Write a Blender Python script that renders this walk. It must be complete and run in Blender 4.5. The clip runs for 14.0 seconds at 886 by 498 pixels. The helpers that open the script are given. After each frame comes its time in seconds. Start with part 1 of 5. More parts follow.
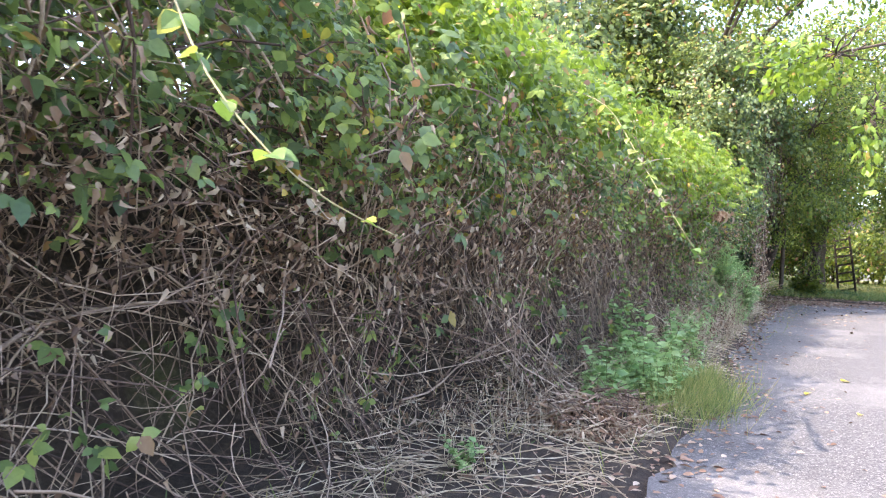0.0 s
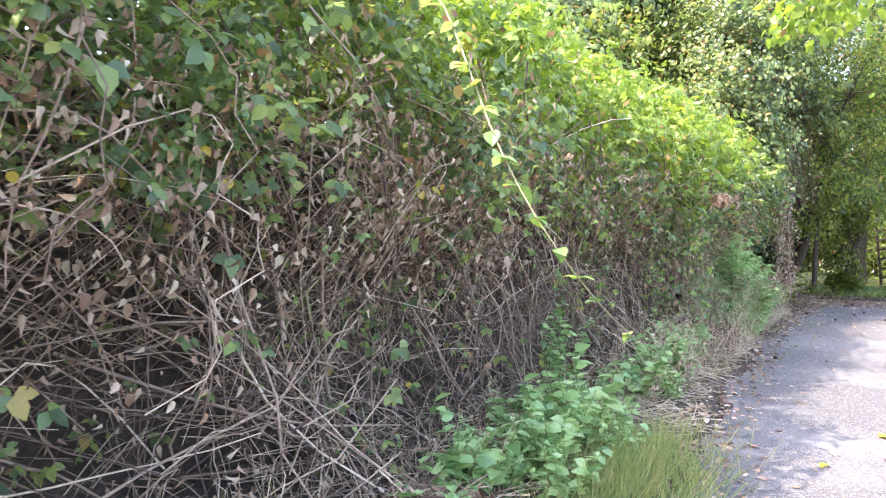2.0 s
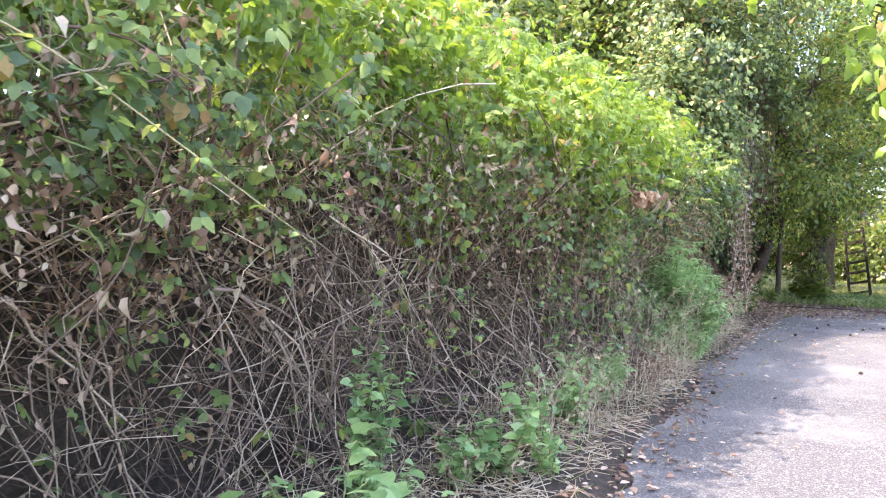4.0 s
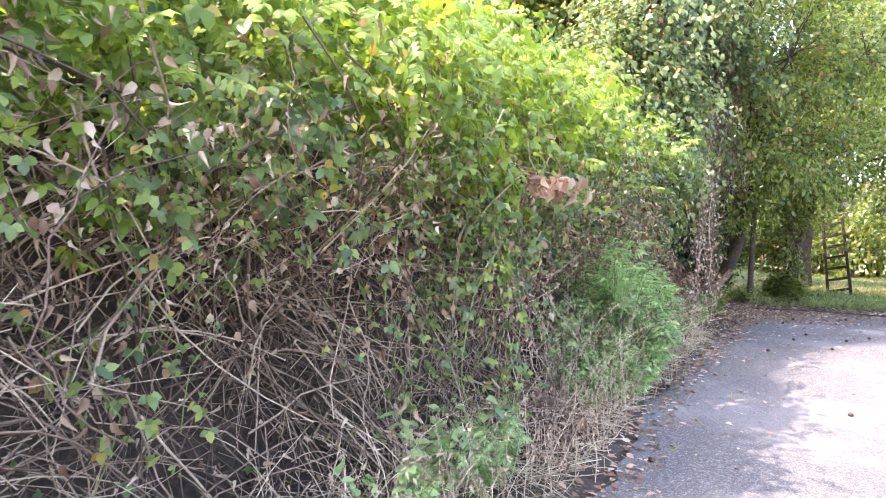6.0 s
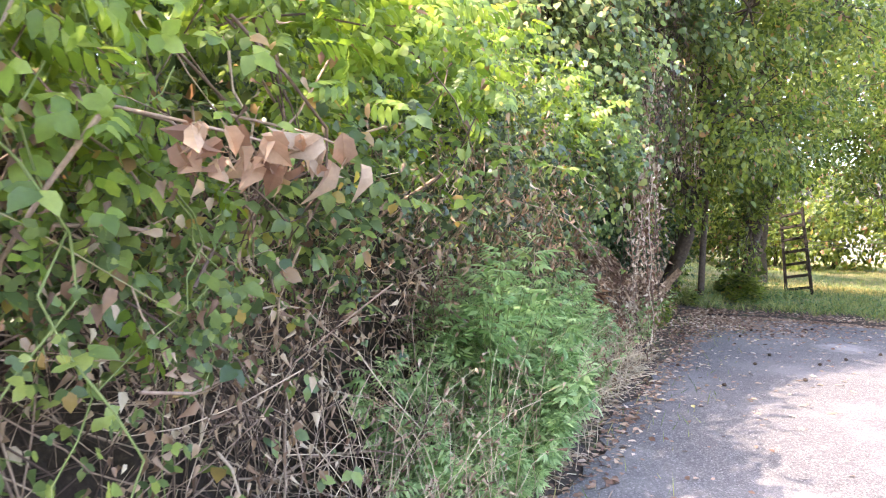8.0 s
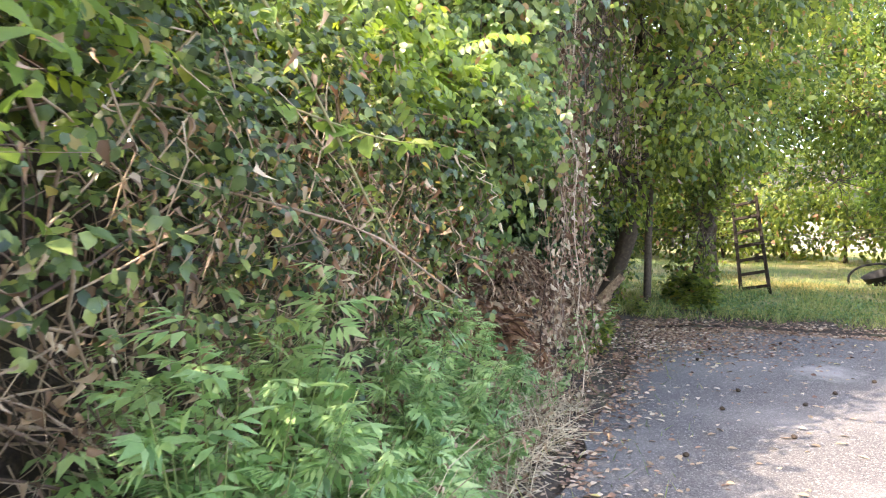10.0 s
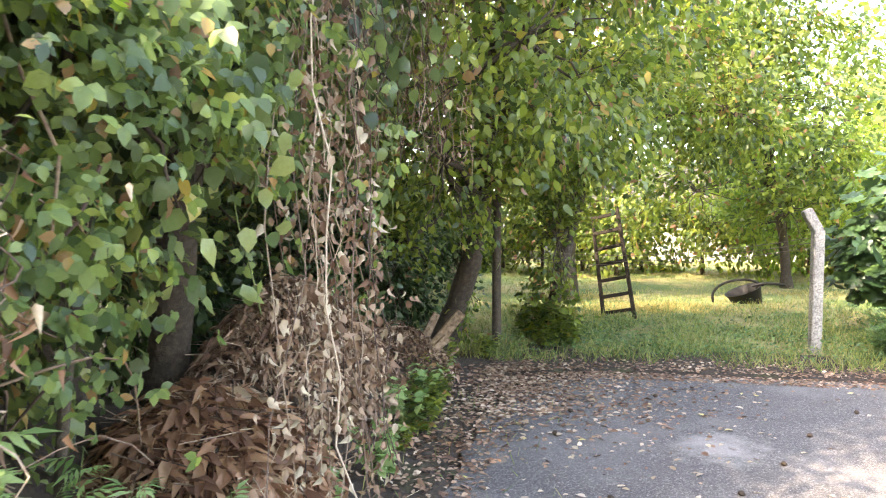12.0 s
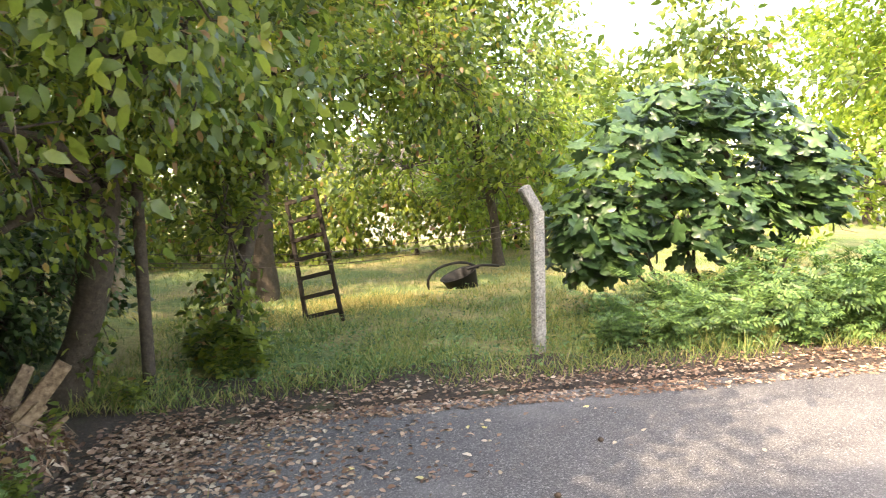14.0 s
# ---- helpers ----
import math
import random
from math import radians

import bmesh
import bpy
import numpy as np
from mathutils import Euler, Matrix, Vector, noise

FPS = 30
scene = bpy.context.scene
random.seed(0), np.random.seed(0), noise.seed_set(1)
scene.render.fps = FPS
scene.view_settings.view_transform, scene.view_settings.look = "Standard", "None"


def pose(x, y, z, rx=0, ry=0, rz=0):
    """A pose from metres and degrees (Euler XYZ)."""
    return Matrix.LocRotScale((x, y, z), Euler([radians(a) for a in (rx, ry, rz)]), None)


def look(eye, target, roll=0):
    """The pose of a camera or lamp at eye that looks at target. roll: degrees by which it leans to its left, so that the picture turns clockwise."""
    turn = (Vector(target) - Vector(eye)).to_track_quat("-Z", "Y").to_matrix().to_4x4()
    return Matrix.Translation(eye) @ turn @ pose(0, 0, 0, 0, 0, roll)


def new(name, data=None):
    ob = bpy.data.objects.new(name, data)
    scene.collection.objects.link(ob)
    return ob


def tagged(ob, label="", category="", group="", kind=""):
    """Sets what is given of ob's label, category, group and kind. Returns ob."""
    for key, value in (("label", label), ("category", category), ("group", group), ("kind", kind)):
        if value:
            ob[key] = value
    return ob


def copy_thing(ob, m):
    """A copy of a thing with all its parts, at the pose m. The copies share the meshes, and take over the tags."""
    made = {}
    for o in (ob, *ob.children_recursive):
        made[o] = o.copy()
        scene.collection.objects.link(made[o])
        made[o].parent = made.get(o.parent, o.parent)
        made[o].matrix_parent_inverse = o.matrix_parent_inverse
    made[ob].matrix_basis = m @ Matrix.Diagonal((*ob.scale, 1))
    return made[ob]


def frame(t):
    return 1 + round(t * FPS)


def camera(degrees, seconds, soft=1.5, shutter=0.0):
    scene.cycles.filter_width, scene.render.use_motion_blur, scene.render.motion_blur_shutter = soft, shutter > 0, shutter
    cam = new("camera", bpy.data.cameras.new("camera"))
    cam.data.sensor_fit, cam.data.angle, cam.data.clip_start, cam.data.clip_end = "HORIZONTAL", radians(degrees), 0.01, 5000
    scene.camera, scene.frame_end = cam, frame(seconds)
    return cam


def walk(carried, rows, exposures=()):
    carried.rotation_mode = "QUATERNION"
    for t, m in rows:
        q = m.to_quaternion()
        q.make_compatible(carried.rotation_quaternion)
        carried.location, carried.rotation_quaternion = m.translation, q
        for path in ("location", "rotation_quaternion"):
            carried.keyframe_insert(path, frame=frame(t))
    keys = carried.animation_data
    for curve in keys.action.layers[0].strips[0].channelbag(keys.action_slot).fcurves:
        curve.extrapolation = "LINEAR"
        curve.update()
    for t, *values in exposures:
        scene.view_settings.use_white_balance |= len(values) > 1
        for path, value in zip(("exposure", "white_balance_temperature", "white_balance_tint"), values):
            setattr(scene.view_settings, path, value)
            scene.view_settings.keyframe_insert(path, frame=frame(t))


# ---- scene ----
cam = camera(64.0, 14.0, soft=1.1, shutter=0.12)
PATH = [
    (0, (1.515, 1.939, 1.192), (1.415, 3.936, 1.173), 2.4),
    (0.5, (1.795, 2.451, 1.205), (1.634, 4.444, 1.183), 1.9),
    (1, (2.084, 3.069, 1.216), (1.874, 5.058, 1.206), 1.6),
    (1.5, (2.364, 3.583, 1.243), (2.138, 5.570, 1.220), 1.7),
    (2, (2.629, 4.067, 1.240), (2.435, 6.057, 1.205), 1.7),
    (2.5, (2.909, 4.474, 1.271), (2.759, 6.469, 1.256), 1.5),
    (3, (3.118, 4.917, 1.273), (2.978, 6.912, 1.275), 2.0),
    (3.2, (3.198, 5.094, 1.282), (3.068, 7.090, 1.281), 2.1),
    (5.3, (4.089, 6.905, 1.418), (3.939, 8.897, 1.329), 1.7),
    (5.5, (4.177, 7.161, 1.424), (4.058, 9.155, 1.338), 1.7),
    (6, (4.366, 7.671, 1.471), (4.287, 9.668, 1.405), 1.8),
    (6.5, (4.554, 8.31, 1.494), (4.506, 10.309, 1.434), 1.9),
    (7, (4.83, 8.85, 1.522), (4.795, 10.848, 1.464), 1.8),
    (7.5, (5.039, 9.467, 1.508), (5.031, 11.465, 1.44), 1.8),
    (7.7, (5.144, 9.729, 1.532), (5.162, 11.727, 1.445), 1.8),
    (9.8, (6.002, 12.043, 1.656), (6.143, 14.035, 1.544), -0.1),
    (10, (6.116, 12.288, 1.658), (6.302, 14.276, 1.551), -0.0),
    (10.5, (6.375, 12.803, 1.699), (6.646, 14.783, 1.602), -0.0),
    (11, (6.638, 13.403, 1.722), (7.01, 15.366, 1.627), 0.1),
    (11.5, (6.946, 13.945, 1.755), (7.394, 15.892, 1.658), 0.1),
    (12, (7.223, 14.521, 1.763), (7.769, 16.443, 1.68), -0.5),
    (12.5, (7.574, 14.994, 1.779), (8.245, 16.876, 1.689), -1.4),
    (13, (7.825, 15.426, 1.803), (8.67, 17.235, 1.681), -1.8),
    (13.5, (8.214, 15.89, 1.808), (9.245, 17.598, 1.662), -1.9),
    (14, (8.576, 16.276, 1.842), (9.8, 17.849, 1.678), -2.5),
]
walk(cam, [(t, look(eye, target, roll)) for t, eye, target, roll in PATH],
     exposures=[(0.0, 3.15, 6800, 20), (1.0, 3.64, 6800, 21), (3.0, 3.4, 6800, 21), (6.5, 3.8, 7000, 27), (10.0, 3.6, 7600, 18), (12.0, 3.9, 8200, 17), (13.0, 3.78, 8500, 16), (14.0, 3.38, 8900, 15)])

# ---- world and sun ----
SUN_H = Vector((-0.93, -0.365))          # towards the sun, on the plan
SUN_EL = radians(50)
world = bpy.data.worlds.new("sky")
scene.world = world
world.use_nodes = True
wn = world.node_tree.nodes
sky = wn.new("ShaderNodeTexSky")
sky.sky_type = "NISHITA"
sky.sun_disc = False
sky.sun_elevation = SUN_EL
sky.sun_rotation = math.atan2(SUN_H.x, SUN_H.y)
sky.dust_density = 2.0
world.node_tree.links.new(sky.outputs[0], wn["Background"].inputs[0])
wn["Background"].inputs[1].default_value = 0.15
sun = new("sun", bpy.data.lights.new("sun", "SUN"))
sun.data.energy = 1.5
sun.data.angle = radians(0.6)
sun.data.color = (1.0, 0.93, 0.82)
sd = Vector((SUN_H.x * math.cos(SUN_EL), SUN_H.y * math.cos(SUN_EL), math.sin(SUN_EL)))
sun.matrix_world = look(sd * 60, (0, 0, 0))


# ---- materials ----
def shader(name):
    m = bpy.data.materials.new(name)
    m.use_nodes = True
    nt = m.node_tree
    return m, nt.nodes, nt.links, nt.nodes["Principled BSDF"]


def ramp(nodes, links, fac, stops):
    r = nodes.new("ShaderNodeValToRGB")
    els = r.color_ramp.elements
    while len(els) < len(stops):
        els.new(0.5)
    for e, (p, c) in zip(els, stops):
        e.position, e.color = p, (*c, 1)
    links.new(fac, r.inputs[0])
    return r.outputs[0]


def tex_noise(nodes, links, scale, detail=4.0, rough=0.55, where=None):
    n = nodes.new("ShaderNodeTexNoise")
    n.inputs["Scale"].default_value, n.inputs["Detail"].default_value, n.inputs["Roughness"].default_value = scale, detail, rough
    if where is None:
        where = nodes.new("ShaderNodeNewGeometry").outputs["Position"]
    links.new(where, n.inputs["Vector"])
    return n.outputs["Fac"]


def mixed(nodes, links, fac, a, b, how="MIX"):
    m = nodes.new("ShaderNodeMix")
    m.data_type, m.blend_type = "RGBA", how
    if isinstance(fac, float):
        m.inputs[0].default_value = fac
    else:
        links.new(fac, m.inputs[0])
    for v, k in ((a, 6), (b, 7)):
        if isinstance(v, tuple):
            m.inputs[k].default_value = (*v, 1)
        else:
            links.new(v, m.inputs[k])
    return m.outputs[2]


def bump(nodes, links, bsdf, height, strength=0.4, dist=0.01):
    b = nodes.new("ShaderNodeBump")
    b.inputs["Strength"].default_value, b.inputs["Distance"].default_value = strength, dist
    links.new(height, b.inputs["Height"])
    links.new(b.outputs[0], bsdf.inputs["Normal"])


def leaf_mat(name, stops, through_light=0.4, rough=0.45, patch=1.3, gain=1.5, piece=False, dry=0.0):
    """Leaf: colour varies from leaf to leaf and from clump to clump; part of the light passes through."""
    m, nd, lk, b = shader(name)
    if piece:
        rnd = nd.new("ShaderNodeObjectInfo").outputs["Random"]
    else:
        rnd = nd.new("ShaderNodeNewGeometry").outputs["Random Per Island"]
    big = tex_noise(nd, lk, patch, 2.0)
    mm = nd.new("ShaderNodeMath")
    mm.operation = "MULTIPLY_ADD"
    lk.new(big, mm.inputs[0])
    mm.inputs[1].default_value = 1.3
    mm.inputs[2].default_value = -0.65
    add = nd.new("ShaderNodeMath")
    add.operation = "ADD"
    add.use_clamp = True
    lk.new(rnd, add.inputs[0])
    lk.new(mm.outputs[0], add.inputs[1])
    col = ramp(nd, lk, add.outputs[0], stops)
    if dry:
        gate = ramp(nd, lk, rnd, [(1.0 - dry, (0, 0, 0)), (1.0 - 0.8 * dry, (1, 1, 1))])
        withered = ramp(nd, lk, rnd, [(1.0 - dry, (0.42, 0.34, 0.06)), (1.0 - 0.5 * dry, (0.4, 0.26, 0.12)), (1.0, (0.24, 0.14, 0.08))])
        col = mixed(nd, lk, gate, col, withered)
    blot = tex_noise(nd, lk, 70.0, 2.0)
    col = mixed(nd, lk, blot, col, mixed(nd, lk, 0.35, col, (0.02, 0.02, 0.008)))
    lk.new(col, b.inputs["Base Color"])
    b.inputs["Roughness"].default_value = rough
    b.inputs["Specular IOR Level"].default_value = 0.5
    t = nd.new("ShaderNodeBsdfTranslucent")
    g = nd.new("ShaderNodeHueSaturation")
    g.inputs["Value"].default_value = gain
    g.inputs["Saturation"].default_value = 1.1
    g.inputs["Hue"].default_value = 0.485
    lk.new(col, g.inputs["Color"])
    lk.new(g.outputs[0], t.inputs[0])
    mx = nd.new("ShaderNodeMixShader")
    mx.inputs[0].default_value = through_light
    lk.new(b.outputs[0], mx.inputs[1])
    lk.new(t.outputs[0], mx.inputs[2])
    lk.new(mx.outputs[0], nd["Material Output"].inputs[0])
    return m


def plain_mat(name, stops, scale=30.0, rough=0.8, strength=0.4, dist=0.004, island=False, big=1.0):
    m, nd, lk, b = shader(name)
    fine = tex_noise(nd, lk, scale, 5.0, 0.65)
    fac = fine
    if island:
        rnd = nd.new("ShaderNodeNewGeometry").outputs["Random Per Island"]
        mm = nd.new("ShaderNodeMath")
        mm.operation = "MULTIPLY_ADD"
        lk.new(fine, mm.inputs[0])
        mm.inputs[1].default_value = 0.5
        sc = nd.new("ShaderNodeMath")
        sc.operation = "MULTIPLY"
        lk.new(rnd, sc.inputs[0])
        sc.inputs[1].default_value = 0.75
        lk.new(sc.outputs[0], mm.inputs[2])
        fac = mm.outputs[0]
    col = ramp(nd, lk, fac, stops)
    coarse = tex_noise(nd, lk, big, 3.0)
    col = mixed(nd, lk, coarse, mixed(nd, lk, 0.3, col, (0.0, 0.0, 0.0)), mixed(nd, lk, 1.0, col, (1.25, 1.23, 1.2), "MULTIPLY"))
    lk.new(col, b.inputs["Base Color"])
    b.inputs["Roughness"].default_value = rough
    b.inputs["Specular IOR Level"].default_value = 0.3
    bump(nd, lk, b, fine, strength, dist)
    return m


M_BRAMBLE = leaf_mat("bramble_leaf", [(0.0, (0.075, 0.13, 0.055)), (0.35, (0.14, 0.22, 0.08)), (0.75, (0.23, 0.325, 0.1)), (1.0, (0.34, 0.42, 0.12))], 0.46, 0.36, 2.2, 1.6, dry=0.06)
M_CLIMBER = leaf_mat("climber_leaf", [(0.0, (0.022, 0.042, 0.02)), (0.4, (0.06, 0.105, 0.04)), (0.75, (0.14, 0.21, 0.065)), (1.0, (0.31, 0.37, 0.12))], 0.34, 0.32, 2.4, 1.6, dry=0.04)
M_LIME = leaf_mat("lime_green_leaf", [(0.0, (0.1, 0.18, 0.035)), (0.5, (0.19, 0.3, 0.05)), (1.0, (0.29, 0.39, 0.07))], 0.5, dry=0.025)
M_IVY = leaf_mat("ivy_leaf", [(0.0, (0.045, 0.08, 0.038)), (0.4, (0.12, 0.18, 0.07)), (0.75, (0.2, 0.27, 0.09)), (1.0, (0.36, 0.41, 0.15))], 0.42, 0.36, 1.6, 1.7, dry=0.06)
M_TREE = leaf_mat("tree_leaf", [(0.0, (0.045, 0.085, 0.024)), (0.45, (0.13, 0.2, 0.042)), (1.0, (0.29, 0.35, 0.075))], 0.5, 0.36, 2.0, 1.55, dry=0.05)
M_FIG = leaf_mat("fig_leaf", [(0.0, (0.022, 0.055, 0.024)), (0.6, (0.045, 0.1, 0.036)), (1.0, (0.085, 0.16, 0.05))], 0.25, 0.36)
M_FAR = leaf_mat("far_leaf", [(0.0, (0.06, 0.11, 0.03)), (0.5, (0.12, 0.19, 0.04)), (1.0, (0.24, 0.29, 0.07))], 0.45, 0.5, 0.5)
M_WEED = leaf_mat("weed_leaf", [(0.0, (0.11, 0.22, 0.075)), (0.45, (0.29, 0.46, 0.19)), (1.0, (0.48, 0.63, 0.3))], 0.42, 0.36)
M_ELDER = leaf_mat("elder_leaf", [(0.0, (0.045, 0.1, 0.04)), (0.5, (0.095, 0.19, 0.06)), (1.0, (0.18, 0.3, 0.09))], 0.3, 0.5)
M_GRASS = leaf_mat("grass_blade", [(0.0, (0.07, 0.13, 0.045)), (0.4, (0.17, 0.25, 0.075)), (0.7, (0.29, 0.33, 0.1)), (1.0, (0.44, 0.4, 0.17))], 0.4, 0.55, 0.6)
M_SUN_DRYGRASS = leaf_mat("sun_patch_dry_blade", [(0.0, (0.3, 0.25, 0.08)), (0.5, (0.5, 0.42, 0.16)), (1.0, (0.68, 0.6, 0.28))], 0.4, 0.6, 0.6)
M_DRY = leaf_mat("dry_leaf", [(0.0, (0.09, 0.052, 0.034)), (0.4, (0.24, 0.15, 0.095)), (0.75, (0.42, 0.3, 0.2)), (1.0, (0.6, 0.48, 0.35))], 0.25, 0.75, 1.5, 1.1)
# Darker copy of the dry leaf, with the hollow's shade in its colour.
M_DRY_SHADE = leaf_mat("dry_leaf_shade", [(0.0, (0.03, 0.022, 0.018)), (0.6, (0.1, 0.07, 0.05)), (1.0, (0.26, 0.19, 0.14))], 0.2, 0.75, 1.5, 1.1)
M_FADED = leaf_mat("faded_leaf", [(0.0, (0.16, 0.09, 0.055)), (0.45, (0.36, 0.235, 0.155)), (0.8, (0.52, 0.4, 0.28)), (1.0, (0.66, 0.57, 0.42))], 0.3, 0.75, 2.5, 1.1)
M_RUST = leaf_mat("rust_brown_leaf", [(0.0, (0.16, 0.075, 0.045)), (0.5, (0.4, 0.215, 0.125)), (0.85, (0.56, 0.35, 0.21)), (1.0, (0.66, 0.52, 0.36))], 0.25, 0.6, 1.5, 1.1)
M_LITTER = leaf_mat("fallen_leaf", [(0.0, (0.14, 0.075, 0.05)), (0.5, (0.32, 0.195, 0.13)), (0.85, (0.47, 0.33, 0.23)), (1.0, (0.62, 0.5, 0.38))], 0.15, 0.75, 1.0, 1.1)
M_LITTER_PIECE = leaf_mat("fallen_leaf_single", [(0.0, (0.26, 0.18, 0.11)), (0.5, (0.45, 0.36, 0.25)), (0.9, (0.6, 0.52, 0.4)), (1.0, (0.65, 0.55, 0.2))], 0.15, 0.75, 1.0, 1.1, piece=True)
M_RUST_PIECE = leaf_mat("brown_dead_leaf", [(0.0, (0.2, 0.1, 0.06)), (0.5, (0.42, 0.25, 0.15)), (1.0, (0.6, 0.44, 0.3))], 0.25, 0.7, 1.5, 1.1, piece=True)
M_PALE_PIECE = leaf_mat("pale_dead_leaf", [(0.0, (0.36, 0.23, 0.15)), (1.0, (0.54, 0.42, 0.31))], 0.25, 0.7, 1.5, 1.1, piece=True)
M_YELLOWED = leaf_mat("yellowed_leaf", [(0.0, (0.3, 0.32, 0.05)), (0.5, (0.5, 0.42, 0.06)), (1.0, (0.6, 0.42, 0.1))], 0.4, 0.5)
M_YELLOW = leaf_mat("yellow_leaf", [(0.0, (0.5, 0.4, 0.03)), (1.0, (0.7, 0.55, 0.05))], 0.3, 0.5)
M_SHOOT_LEAF = leaf_mat("shoot_leaf", [(0.0, (0.13, 0.24, 0.06)), (0.6, (0.24, 0.36, 0.09)), (1.0, (0.42, 0.44, 0.14))], 0.45, 0.45, 1.3, 1.4, piece=True)
M_CANE = plain_mat("dead_cane", [(0.0, (0.03, 0.02, 0.017)), (0.4, (0.12, 0.082, 0.068)), (0.62, (0.235, 0.163, 0.125)), (0.85, (0.43, 0.33, 0.25)), (1.0, (0.6, 0.49, 0.38))], 60.0, 0.8, 0.3, 0.002, True)
M_TWIG = plain_mat("thin_twig", [(0.0, (0.03, 0.02, 0.017)), (0.5, (0.14, 0.095, 0.072)), (0.8, (0.38, 0.285, 0.21)), (1.0, (0.64, 0.52, 0.4))], 60.0, 0.85, 0.2, 0.001, True)
M_STRAW = plain_mat("straw", [(0.0, (0.16, 0.12, 0.08)), (0.5, (0.38, 0.3, 0.21)), (1.0, (0.62, 0.54, 0.4))], 60.0, 0.85, 0.2, 0.001, True)
M_SHOOT = plain_mat("green_shoot", [(0.0, (0.2, 0.2, 0.09)), (1.0, (0.36, 0.31, 0.17))], 50.0, 0.6, 0.2, 0.001)
M_STEM = plain_mat("weed_stem", [(0.0, (0.1, 0.16, 0.05)), (1.0, (0.22, 0.25, 0.09))], 50.0, 0.6, 0.2, 0.001)
M_BARK = plain_mat("bark", [(0.0, (0.02, 0.016, 0.012)), (0.5, (0.065, 0.051, 0.039)), (1.0, (0.15, 0.122, 0.094))], 22.0, 0.9, 0.9, 0.02)
M_PALE_BARK = plain_mat("pale_bark", [(0.0, (0.14, 0.115, 0.085)), (1.0, (0.36, 0.3, 0.23))], 22.0, 0.9, 0.7, 0.01)
M_WOOD = plain_mat("weathered_wood", [(0.0, (0.01, 0.008, 0.007)), (0.5, (0.024, 0.018, 0.014)), (1.0, (0.055, 0.042, 0.034))], 35.0, 0.85, 0.5, 0.004)
M_SPLIT = plain_mat("split_wood", [(0.3, (0.07, 0.045, 0.03)), (0.5, (0.22, 0.15, 0.095)), (0.7, (0.38, 0.28, 0.19))], 24.0, 0.85, 0.8, 0.01)
M_CONCRETE = plain_mat("concrete", [(0.3, (0.09, 0.087, 0.08)), (0.5, (0.25, 0.243, 0.225)), (0.7, (0.42, 0.4, 0.37))], 45.0, 0.9, 0.6, 0.004, False, 4.0)
M_BLACK = plain_mat("black_plastic", [(0.0, (0.004, 0.004, 0.004)), (1.0, (0.01, 0.01, 0.011))], 20.0, 0.7, 0.2, 0.003)
M_WIRE = plain_mat("rusty_wire", [(0.0, (0.05, 0.04, 0.035)), (1.0, (0.16, 0.12, 0.09))], 80.0, 0.6, 0.2, 0.001)
M_RENDER = plain_mat("wall_render", [(0.0, (0.27, 0.29, 0.27)), (1.0, (0.4, 0.42, 0.39))], 9.0, 0.9, 0.3, 0.004, False, 0.6)
M_ROOF = plain_mat("roof_tile", [(0.0, (0.09, 0.085, 0.08)), (1.0, (0.2, 0.185, 0.17))], 12.0, 0.85, 0.4, 0.01)
M_DARKGLASS = plain_mat("dark_window", [(0.0, (0.02, 0.025, 0.03)), (1.0, (0.04, 0.045, 0.05))], 3.0, 0.1, 0.0, 0.001)
M_CONE = plain_mat("cone", [(0.0, (0.02, 0.014, 0.01)), (1.0, (0.07, 0.05, 0.035))], 90.0, 0.8, 0.5, 0.003)


